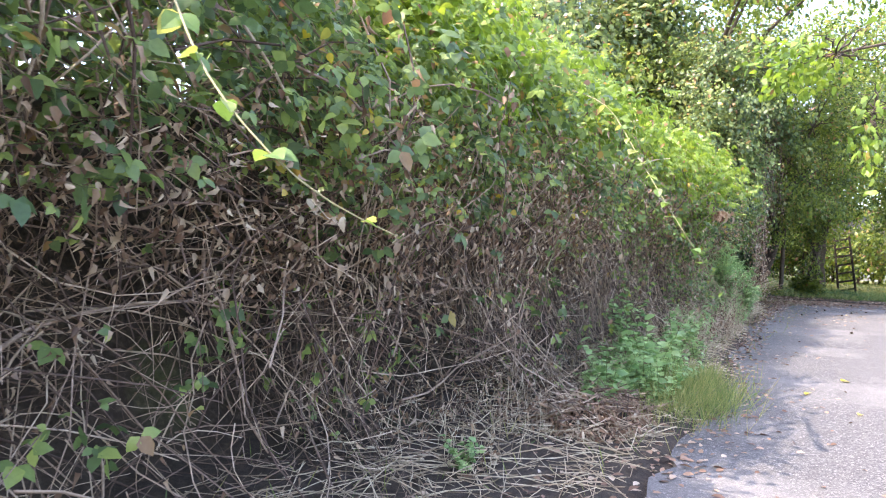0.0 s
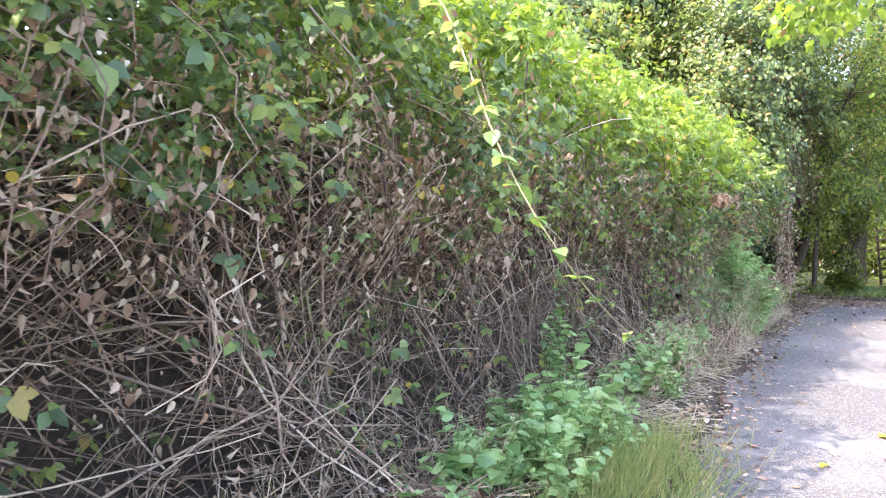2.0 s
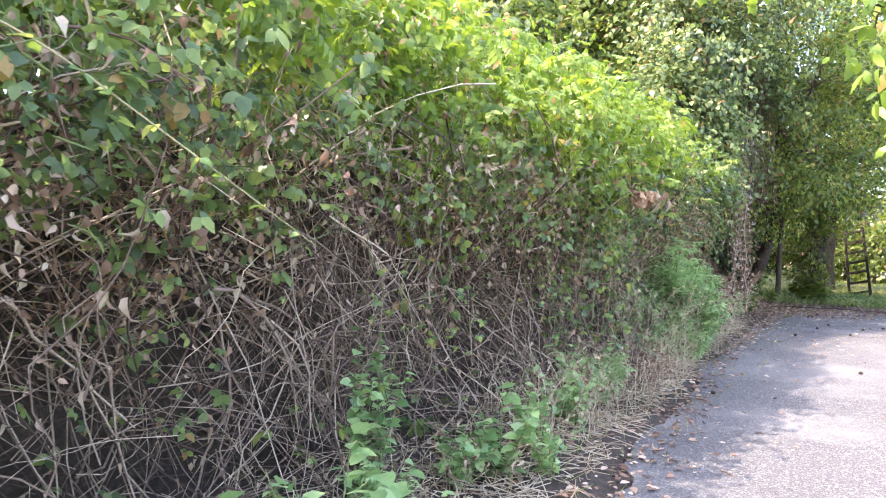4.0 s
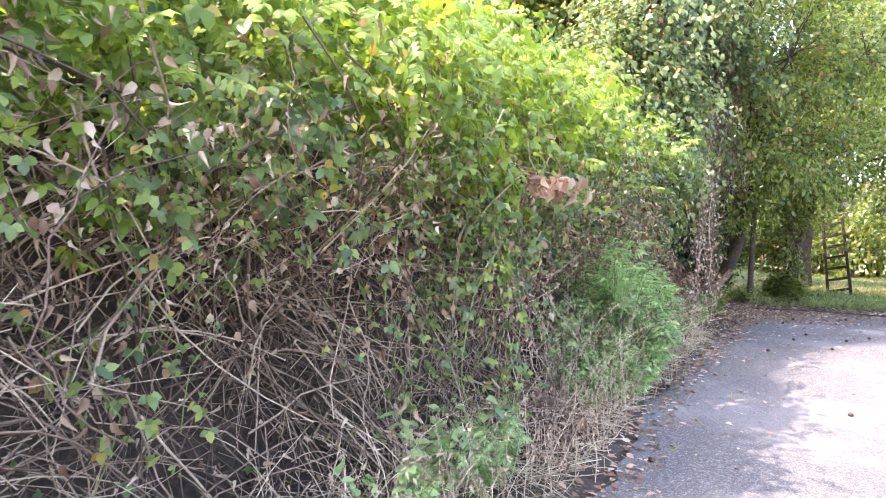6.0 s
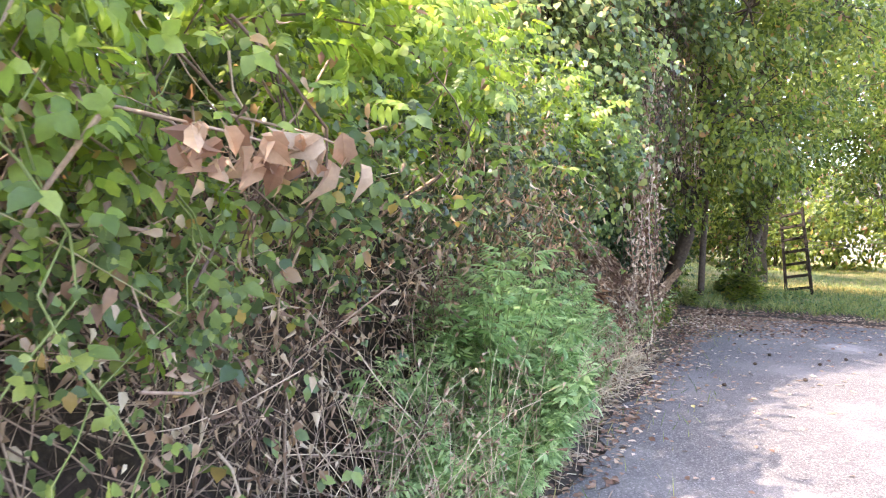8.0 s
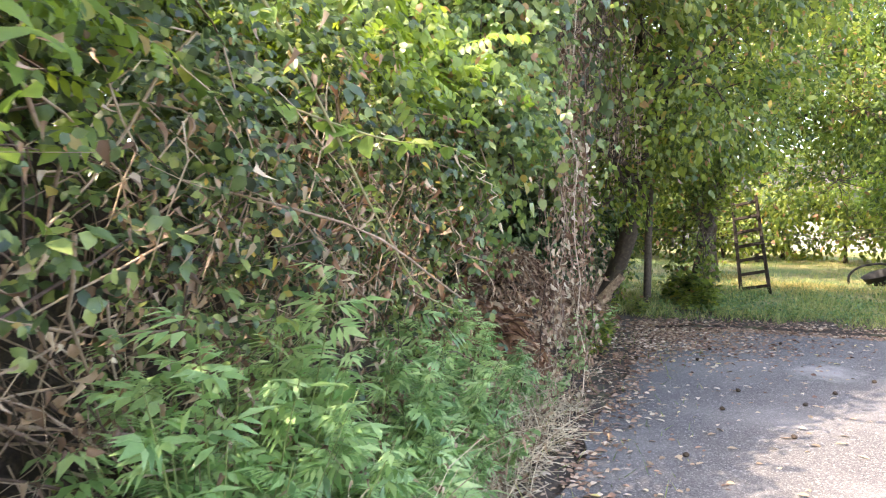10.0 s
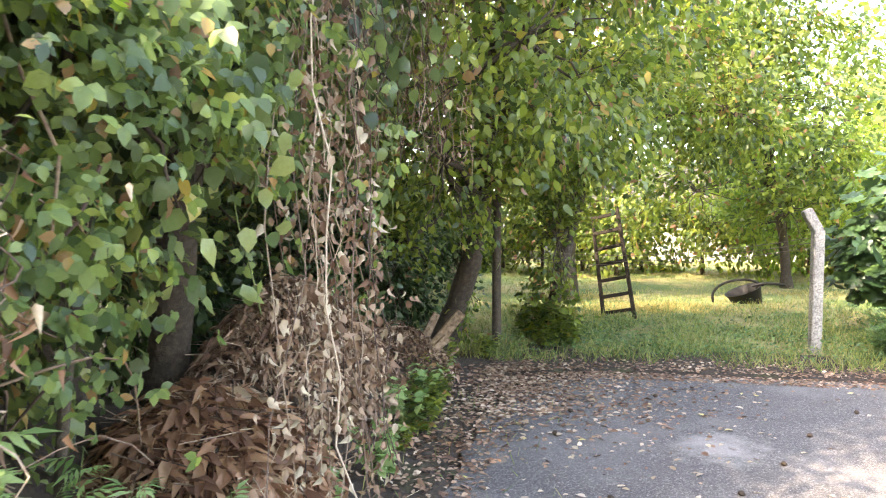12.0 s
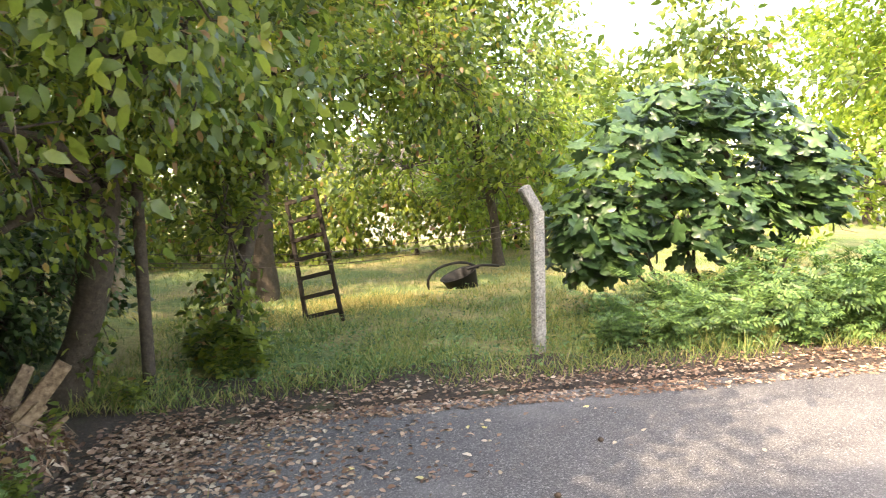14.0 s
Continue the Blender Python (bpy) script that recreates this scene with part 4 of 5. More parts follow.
tree("orchard_tree", "sunlit yellow-green tree at the lane's bend", [(28.5, -10.5, 0.0), (28.5, -10.4, 1.5), (28.2, -10.2, 3.2)], 0.13,
     [(28.0, -9.9, 3.8, 1.6, 1.7, 1.4), (27.2, -9.2, 2.2, 1.3, 1.2, 1.2), (28.8, -11.2, 5.0, 1.9, 1.8, 1.4), (26.6, -10.0, 1.3, 1.2, 1.3, 0.9), (27.6, -8.2, 1.4, 1.0, 1.0, 0.9)], 1100, 11, "leaf", 0.13, M_LIME)
tree("overhanging_tree", "tree whose leafy branch hangs over the lane", [(12.2, -6.2, 0.0), (12.1, -6.0, 2.5), (12.0, -5.0, 4.6)], 0.17,
     [(11.8, -1.6, 4.65, 1.0, 1.0, 0.55), (12.0, -3.2, 5.2, 1.4, 1.3, 0.9), (12.6, -5.2, 6.0, 2.0, 1.8, 1.4), (10.8, -0.1, 3.6, 0.6, 0.6, 0.35), (10.7, -0.5, 2.9, 0.15, 0.12, 0.5)], 1100, 12, "leaf", 0.115, M_LIME)


def garden_hedge():
    """Shrubs along the garden's far side, in front of the house."""
    for s, n, h in ((37.5, 5.5, 2.6), (37.0, 3.2, 2.2), (37.6, 0.8, 2.4), (38.0, -1.0, 3.8), (36.5, -2.6, 3.4), (35.8, -0.2, 3.2), (35.9, 1.9, 2.8), (36.2, -4.3, 2.9), (35.6, 4.5, 2.6), (37.2, -5.6, 3.4), (36.5, -8.2, 2.8), (36, -10.6, 3.0), (33.5, 8.0, 3.0), (30.5, 7.0, 3.2), (27.5, 6.4, 3.0)):
        blobs = [(s + dx, n + dy, h * f, 1.3, 1.4, h * 0.36) for dx, dy, f in ((0, 0, 0.38), (0.3, 0.7, 0.7), (-0.3, -0.7, 0.6))]
        tree("garden_shrub", "light green bushy shrub along the garden's far side", [(s, n, 0.0), (s, n, h * 0.3), (s, n, h * 0.6)], 0.06, blobs, 210, 10, "leaf", 0.18, M_TREE if n > -7 else M_LIME, category="shrub", group="garden shrubs")


garden_hedge()


def wood_edge():
    """Far trees that close the view all round, one mass each."""
    spots = [(38, 8, 8.0), (43, 3, 8.5), (46, -3, 9.5), (45, -9, 9.5), (42, -13.5, 8.6), (38, -18, 7.2), (33, -20, 6.8), (36, 13, 14), (29, 10, 13), (24, 9.5, 12), (19.5, 10, 11), (32, 6.5, 11), (33, 11, 14), (16, 10, 9.5), (40, 9, 13), (14, 13, 8), (2, 13, 7), (-14, 8, 8), (-18, -10, 8), (2, -13, 8), (50, -16, 7), (26, -24, 7), (33, -28, 8), (38, -9.5, 4.2)]
    for s, n, h in spots:
        blobs = [(s + rng.uniform(-1.2, 1.2), n + rng.uniform(-1.2, 1.2), h * f, rng.uniform(2.0, 3.0), rng.uniform(2.0, 3.0), h * 0.22) for f in (0.3, 0.55, 0.8)]
        tree("distant_tree", "distant leafy tree at the garden's edge", [(s, n, 0.0), (s, n, h * 0.3), (s, n, h * 0.6)], 0.2, blobs, 420 if s > 36 or n < -8 else 240, 8, "leaf", 0.36, M_FAR, group="distant trees")


wood_edge()

# fig tree by the bend
fig_blobs = [(26.0, -4.0, 1.95, 0.95, 1.0, 0.9), (26.3, -5.4, 2.25, 1.1, 1.2, 0.9), (26.0, -5.0, 1.4, 1.0, 1.4, 0.6), (25.8, -3.4, 1.25, 0.7, 0.6, 0.65), (26.0, -6.4, 1.8, 0.9, 0.7, 0.8), (26.3, -4.9, 2.75, 0.9, 1.1, 0.45)]
fig = thing("fig_tree", Vector(W(26.7, -6.2, 0.02)), "spreading fig tree with large lobed dark green leaves", "tree")
for pts, r in (([(26.7, -6.2, 0.05), (26.6, -6.0, 0.9), (26.4, -5.6, 2.2)], 0.11), ([(26.3, -5.3, 0.05), (26.2, -4.9, 0.9), (26.1, -4.4, 2.0)], 0.035), ([(26.1, -4.6, 0.05), (25.9, -4.2, 0.8), (25.9, -3.9, 1.6)], 0.03),
               ([(26.2, -5.0, 0.05), (26.2, -5.0, 1.0), (26.1, -5.1, 2.0)], 0.03), ([(26.6, -6.4, 0.1), (26.5, -6.8, 1.0), (26.3, -6.9, 1.8)], 0.03), ([(26.2, -4.8, 0.05), (26.0, -4.0, 0.7), (25.9, -3.6, 1.0)], 0.025)):
    path = bent([W(*p) for p in pts], 10)
    v, f = tubes(path[None], np.linspace(r, r * 0.5, 10)[None], 9)
    mesh_part("trunk" if r > 0.1 else "stem", v, f, M_PALE_BARK if r > 0.1 else M_BARK, fig)
k = 1500
bl = np.array(fig_blobs)[rng.integers(0, len(fig_blobs), k)]
d = unit(rng.normal(size=(k, 3)) + np.array([-0.5, 0, 0.15]))
p = bl[:, :3] + d * bl[:, 3:] * rng.uniform(0.55, 1.05, (k, 1))
v, f = strewn(FIG, W(p[:, 0], p[:, 1], p[:, 2]), WD(d[:, 0] - 0.2, d[:, 1], -0.55 + rng.normal(0, 0.3, k)) + rng.normal(0, 0.3, (k, 3)), WD(d[:, 0] * 0.7, d[:, 1] * 0.7, 0.8 + 0 * d[:, 2]) + rng.normal(0, 0.25, (k, 3)), rng.uniform(0.16, 0.3, k))
mesh_part("crown", v, f, M_FIG, fig, "large lobed fig leaves")


# ---- shrubs and weeds ----
def weed(name, label, category, group, height, stems, leaf_shape, leaf_size, leaf_mat_, spread=0.22, stem_mat=None):
    """A leafy plant, built at the origin, with its stems and leaves."""
    th = thing(name, Vector((0, 0, 0)), label, category, group)
    az = rng.uniform(0, 6.28, stems)
    base = np.stack([np.cos(az), np.sin(az), 0 * az], -1) * rng.uniform(0.01, spread * 0.4, (stems, 1))
    top = np.stack([np.cos(az), np.sin(az), 0 * az], -1) * rng.uniform(0.2, 1.0, (stems, 1)) * spread * 1.3
    hh = rng.uniform(0.6, 1.0, stems) * height
    u = np.linspace(0, 1, 7)
    pts = base[:, None] + (top - base)[:, None] * (u ** 1.6)[None, :, None]
    pts[..., 2] = hh[:, None] * u[None]
    for one_stem in pts:
        v, f = tubes(one_stem[None], np.linspace(0.005, 0.0018, 7)[None] * (0.6 + height * 0.3), 5)
        mesh_part("stem", v, f, stem_mat or M_STEM, th)
    per = int(10 + 18 * height)
    q = rng.uniform(0.15, 1.0, (stems, per))
    at = np.stack([[np.interp(q[i], u, pts[i, :, a]) for a in range(3)] for i in range(stems)]).transpose(0, 2, 1).reshape(-1, 3)
    c = len(at)
    a2 = rng.uniform(0, 6.28, c)
    along = np.stack([np.cos(a2), np.sin(a2), rng.normal(0.1, 0.3, c)], -1)
    face = np.stack([rng.normal(0, 0.5, c), rng.normal(0, 0.5, c), 0 * a2 + 1], -1)
    v, f = strewn(leaf_shape, at, along, face, rng.uniform(0.6, 1.25, c) * leaf_size)
    stuff(mesh_part("foliage", v, f, leaf_mat_, th))
    return th


def planted(proto, spots, lo=0.8, hi=1.2, sink=0.0):
    """Stands copies of a plant at (s, n, size); the first spot takes the plant itself."""
    for i, (s, n, k) in enumerate(spots):
        z = float(ground_z(np.array(s), np.array(n))) - sink
        q = k * rng.uniform(lo, hi)
        m = Matrix.LocRotScale(Vector(W(s, n, z)), Euler((rng.normal(0, 0.06), rng.normal(0, 0.06), rng.uniform(0, 6.28))), None)
        ob = proto if i == 0 else copy_thing(proto, m)
        ob.matrix_basis = m @ Matrix.Diagonal((q, q, q, 1))


mug = weed("mugwort_plant", "bright green mugwort with deeply cut leaves", "weed", "mugwort by the lane", 0.75, 12, FEATHER, 0.15, M_WEED, 0.26)
planted(mug, [(14.1, 1.35, 0.9), (14.6, 1.35, 0.8), (14.45, 1.5, 1.1), (15.1, 1.5, 0.8), (14.85, 1.42, 0.95), (14.25, 1.5, 1.1), (15.35, 1.6, 0.9), (17.2, 1.8, 0.55), (16.5, 1.75, 0.5), (13.6, 1.4, 0.8), (14.3, 1.4, 1.0), (13.9, 1.3, 0.6), (13.2, 1.5, 0.7),
              (15.7, 1.7, 1.0), (16.1, 1.75, 1.05), (16.4, 1.85, 1.0), (16.8, 1.85, 0.9), (17.2, 1.95, 0.9), (15.9, 1.55, 0.7), (16.6, 1.6, 0.6), (16.0, 1.95, 0.95), (16.9, 2.0, 0.8), (17.5, 1.9, 0.75), (17.8, 1.85, 0.5), (16.0, 1.75, 0.5), (11.3, 1.35, 0.5), (6.9, 1.05, 0.5), (7.25, 1.15, 0.6), (7.6, 1.05, 0.5), (6.5, 1.2, 0.45), (7.9, 1.2, 0.55), (10.3, 1.3, 0.55), (11.0, 1.35, 0.6)])
tall = weed("mugwort_plant", "tall bright green mugwort against the hedge", "weed", "mugwort by the lane", 1.2, 11, FEATHER, 0.16, M_WEED, 0.42)
planted(tall, [(15.9, 1.8, 0.95), (16.3, 1.85, 0.95), (16.8, 1.9, 0.8), (14.05, 1.55, 0.85), (14.5, 1.6, 0.85), (14.9, 1.62, 0.8), (14.3, 1.75, 1.0), (14.7, 1.8, 1.05), (15.2, 1.8, 0.9), (13.5, 1.8, 0.8), (14.4, 1.95, 1.1), (15.0, 2.0, 1.0), (15.5, 1.95, 0.85)])
net = weed("leafy_weed", "low green weed at the lane's edge", "weed", "roadside weeds", 0.42, 8, LEAF, 0.075, M_WEED, 0.2)
planted(net, [(6.9, 0.95, 1.0), (7.4, 1.0, 1.1), (6.3, 1.05, 0.9), (7.1, 1.25, 1.1), (7.7, 0.9, 0.9), (6.6, 0.75, 0.8), (5.9, 1.0, 0.7), (7.35, 0.75, 0.8), (9.2, 1.0, 0.9), (9.0, 1.2, 1.1), (8.0, 1.3, 0.9), (8.7, 1.3, 0.8), (9.6, 1.25, 1.1), (10.2, 1.3, 1.2), (10.9, 1.5, 1.3), (11.6, 1.5, 0.9), (14.9, 1.6, 0.8), (16.6, 1.6, 0.9), (18.0, 1.7, 1.0), (18.6, 1.75, 0.8), (19.6, 1.8, 0.9), (20.6, 1.85, 1.1), (21.4, 1.9, 1.2), (4.4, 1.15, 0.6), (6.6, 1.0, 0.8), (19.0, 2.0, 0.8)])
broad_weed = weed("leafy_weed", "tall pale green weed with broad leaves before the brambles", "weed", "roadside weeds", 1.25, 4, BROAD, 0.085, M_WEED, 0.3)
planted(broad_weed, [(8.1, 1.45, 0.75), (8.5, 1.65, 0.7)])
eld = weed("elder_shrub", "pale green shrub of feathery leaves below the fig", "shrub", "shrubs under the fig", 0.82, 9, PINNATE, 0.27, M_ELDER, 0.5)
planted(eld, [(24.3, -3.0, 0.6), (24.2, -3.6, 0.85), (24.1, -4.3, 0.95), (24.0, -5.0, 1.0), (24.0, -5.7, 0.95), (24.1, -6.5, 0.9), (24.7, -4.0, 1.05), (24.8, -5.2, 1.1), (24.8, -6.2, 1.0), (24.0, -7.3, 0.8), (24.3, -8.1, 0.9), (24.8, -7.3, 1.0), (24.6, -3.2, 0.7), (25.2, -4.6, 1.0), (23.9, -9.0, 0.9), (24.6, -9.4, 1.0)])
lau = weed("base_shrub", "leafy dark shrub around a tree's foot", "shrub", "shrubs at the tree foot", 0.6, 12, LEAF, 0.11, M_TREE, 0.3)
planted(lau, [(24.7, 1.0, 1.2), (24.5, 0.75, 1.2), (24.9, 1.3, 0.8), (23.7, 1.7, 0.5), (22.6, 2.0, 0.8), (22.0, 2.2, 0.7), (24.4, 1.0, 0.7), (20.6, 1.75, 0.55), (21.2, 1.8, 0.65), (20.1, 1.8, 0.5), (21.7, 1.85, 0.6)])


def grass(name, label, s, n, height, lean=0.35, width=0.006):
    c = len(s)
    z = ground_z(s, n)
    d = np.stack([rng.normal(0, lean, c), rng.normal(0, lean, c), np.ones(c)], -1)
    v, f = strewn(blade(1.0, 0.1, 0.35, (0.5,), (1.0,)), W(s, n, z - 0.01), d, rng.normal(size=(c, 3)), height)
    v = v.reshape(c, -1, 3)
    root = W(s, n, z)[:, None]
    axis = unit(d)[:, None]
    rel = v - root
    lengthwise = (rel * axis).sum(-1, keepdims=True) * axis
    v = root + lengthwise + (rel - lengthwise) * (width / np.asarray(height))[:, None, None]
    return tagged(mesh_part(name, v, f, M_GRASS), label, "grass", kind="stuff")


c = 2600
grass("grass_tuft", "soft green grass tuft on the lane's edge", 7.1 + rng.normal(0, 0.45, c), 0.58 + rng.normal(0, 0.16, c), rng.uniform(0.12, 0.36, c), 0.5, 0.004)
c = 900
grass("verge_grass", "sparse dry verge grass along the hedge foot", rng.uniform(3, 22, c), edge_n(rng.uniform(3, 22, c)) + rng.uniform(0.1, 0.8, c), rng.uniform(0.05, 0.2, c), 0.6)
c = 26000
gs_, gn_ = rng.uniform(23.5, 40, c), rng.uniform(-12, 6, c)
near = rng.random(c) < np.clip(1.4 - (gs_ - 23.5) / 16, 0.25, 1)
ok = (off_road(gs_, gn_) > 0.25 + 0.3 * (gn_ > -1)) & near
gs_, gn_ = gs_[ok], gn_[ok]
grass("garden_grass", "rough sunlit garden grass with yellow patches", gs_, gn_, rng.uniform(0.05, 0.2, len(gs_)) * (1 + 0.4 * wobble(gs_, gn_, 0.8, 2.0)), 0.5, 0.01)

c = 30000
gs_, gn_ = 23.55 + np.abs(rng.normal(0, 2.6, c)), rng.uniform(-9, 2.2, c)
thick = (wobble(gs_, gn_, 1.9, 6.0) > -0.35) & (off_road(gs_, gn_) > 0.2 + 0.4 * rng.random(c))
gs_, gn_ = gs_[thick], gn_[thick]
grass("near_grass", "tufty long grass along the garden's edge", gs_, gn_, rng.uniform(0.06, 0.24, len(gs_)) * (1 + 0.5 * wobble(gs_, gn_, 1.4, 3.0)), 0.55, 0.009)
c = 9000
gs_, gn_ = 23.75 + np.abs(rng.normal(0, 2.0, c)), rng.uniform(-9, 1.6, c)
ang = rng.uniform(0, 6.28, c)
v, f = strewn(oval(0.5, 0.2), W(gs_, gn_, ground_z(gs_, gn_) + rng.uniform(0.04, 0.2, c)), np.stack([np.cos(ang), np.sin(ang), rng.normal(0, 0.35, c)], -1), np.stack([rng.normal(0, 0.4, c), rng.normal(0, 0.4, c), np.ones(c)], -1), rng.uniform(0.025, 0.07, c))
tagged(mesh_part("ground_herbs", v, f, M_ELDER), "low broad-leaved herbs in the rough grass", "herbs", kind="stuff")
# Garden sun patches put into the colour as straw-yellow dry grass.
for s, n, c in ((28.3, -0.7, 5200), (27.4, 0.9, 2200), (30.2, 0.8, 1500), (31.2, -4.2, 900)):
    ob = grass("sun_patch_dry_grass", "dry grass patch, straw-yellow put in for sunlight", s + rng.normal(0, 0.42, c), n + rng.normal(0, 0.6, c), rng.uniform(0.06, 0.16, c), 0.7, 0.011)
    ob.data.materials.clear()
    ob.data.materials.append(M_SUN_DRYGRASS)

# ---- litter on the ground ----
def litter(name, label, s, n, size, lift=0.008):
    c = len(s)
    on_road = off_road(s, n) < 0.05
    z = np.where(on_road, 0.0, ground_z(s, n)) + lift + rng.uniform(0, 0.02, c) * ~on_road
    a = rng.uniform(0, 6.28, c)
    v, f = strewn(FLAT, W(s, n, z), np.stack([np.cos(a), np.sin(a), rng.normal(0.05, 0.12, c)], -1), np.stack([rng.normal(0, 0.35, c), rng.normal(0, 0.35, c), np.ones(c)], -1), size)
    return tagged(mesh_part(name, v, f, M_LITTER), label, "leaf litter", kind="stuff")


c = 7500
s_ = rng.uniform(2, 23.2, c) ** 1.0
keep = rng.random(c) < np.interp(s_, [2, 12, 16, 23], [0.25, 0.45, 0.9, 1.0])
s_ = s_[keep]
litter("leaf_litter", "brown fallen leaves along the lane's edge", s_, edge_n(s_) + np.abs(rng.normal(0, 0.45, len(s_))) - rng.uniform(0.05, 0.35, len(s_)), rng.uniform(0.03, 0.075, len(s_)))
c = 5200
n_ = rng.uniform(-6.5, 1.6, c)
litter("end_litter", "band of dry brown leaves at the lane's end", END + 0.03 * n_ + np.abs(rng.normal(0, 0.5, c)) - 0.3 - 0.35 * np.clip(n_, 0, 2) ** 1.5 * 0.5, n_, rng.uniform(0.028, 0.065, c))
c = 3200
s_ = 22.5 + rng.normal(0, 0.8, c)
n_ = 1.3 - np.abs(rng.normal(0, 1.0, c)) + 0.5 * rng.random(c)
ok = s_ < 23.4
litter("corner_litter", "brown leaves drifted over the lane's corner", s_[ok], n_[ok], rng.uniform(0.03, 0.075, ok.sum()), 0.006)
c = 420
s_ = rng.uniform(4, 23, c)
litter("road_leaves", "scattered pale leaves on the asphalt", s_, edge_n(s_) - np.abs(rng.normal(0, 1.3, c)) * np.interp(s_, [4, 17, 20], [0.3, 0.6, 1.0]), rng.uniform(0.025, 0.06, c), 0.004)


c = 4200
s_ = rng.uniform(0.5, 18.5, c)
n_ = edge_n(s_) + 0.1 + rng.random(c) * (1.95 - edge_n(s_)) * rng.uniform(0.5, 1.0, c)
way = rng.uniform(0, 6.28, c)
d = np.stack([np.cos(way), np.sin(way), rng.normal(0, 0.22, c)], -1) * rng.uniform(0.05, 0.2, c)[:, None]
mid = W(s_, n_, ground_z(s_, n_) + rng.uniform(0.01, 0.1, c) * (0.3 + 0.7 * np.clip((n_ - edge_n(s_)) / 0.8, 0, 1)))
v, f = tubes(np.stack([mid - d, mid + rng.normal(0, 0.012, (c, 3)), mid + d], 1), rng.uniform(0.0014, 0.0035, (c, 1)) * np.ones((1, 3)), 3)
tagged(mesh_part("straw_litter", v, f, M_STRAW), "dry straw and broken twigs at the hedge foot", "straw", kind="stuff")


def dry_stalks(label, s0, s1, n0, n1, height, count):
    """Straw-coloured dead stalks standing and leaning among the weeds."""
    s, n = rng.uniform(s0, s1, count), rng.uniform(n0, n1, count)
    z = ground_z(s, n)
    h = rng.uniform(0.35, 1.0, count) * height
    lean = rng.normal(0, 0.3, (count, 2)) * h[:, None]
    u = np.linspace(0, 1, 7)[None]
    ps = s[:, None] + lean[:, :1] * u ** 1.7 + rng.normal(0, 0.012, (count, 7)).cumsum(1)
    pn = n[:, None] + lean[:, 1:] * u ** 1.7 + rng.normal(0, 0.012, (count, 7)).cumsum(1)
    pz = z[:, None] + h[:, None] * (u - 0.25 * u ** 3) - 0.01
    pts = W(ps, pn, pz)
    th = thing("dry_stalks", Vector(W(0.5 * (s0 + s1), 0.5 * (n0 + n1), 0.03)), label, "dry stalks", "dead stalks by the lane")
    v, f = tubes(pts, rng.uniform(0.0014, 0.0036, (count, 1)) * np.linspace(1, 0.5, 7)[None], 3)
    stuff(mesh_part("stalk_tangle", v, f, M_STRAW, th))
    k = count * 5
    i, q = rng.integers(0, count, k), rng.integers(2, 7, k)
    v, f = strewn(CURLED, pts[i, q] + rng.normal(0, 0.012, (k, 3)), rng.normal(0, 0.5, (k, 3)) + np.array([0, 0, -0.7]), rng.normal(size=(k, 3)), rng.uniform(0.015, 0.05, k))
    stuff(mesh_part("withered_foliage", v, f, M_DRY, th))


dry_stalks("dead straw-coloured stalks among the mugwort", 12.8, 15.2, 1.2, 1.75, 1.25, 210)
dry_stalks("clump of dry bent stalks at the hedge foot", 9.2, 12.8, 1.05, 1.7, 0.75, 330)
dry_stalks("dry grassy stalks between the low weeds", 4.2, 9.0, 1.05, 1.8, 0.5, 260)
dry_stalks("dead stalks at the end of the hedge", 15.4, 18.2, 1.4, 1.9, 0.9, 200)

twig = thing("dry_twig", Vector(W(14.3, 1.85, 1.75)), "bare pale broken twig sticking out of the hedge", "twig")
v, f = tubes(bent([W(14.3, 1.85, 1.75), W(14.5, 1.3, 1.6), W(14.68, 1.2, 1.45), W(14.95, 1.2, 1.35)], 10)[None], np.linspace(0.005, 0.003, 10)[None], 7)
mesh_part("stem", v, f, M_TWIG, twig)


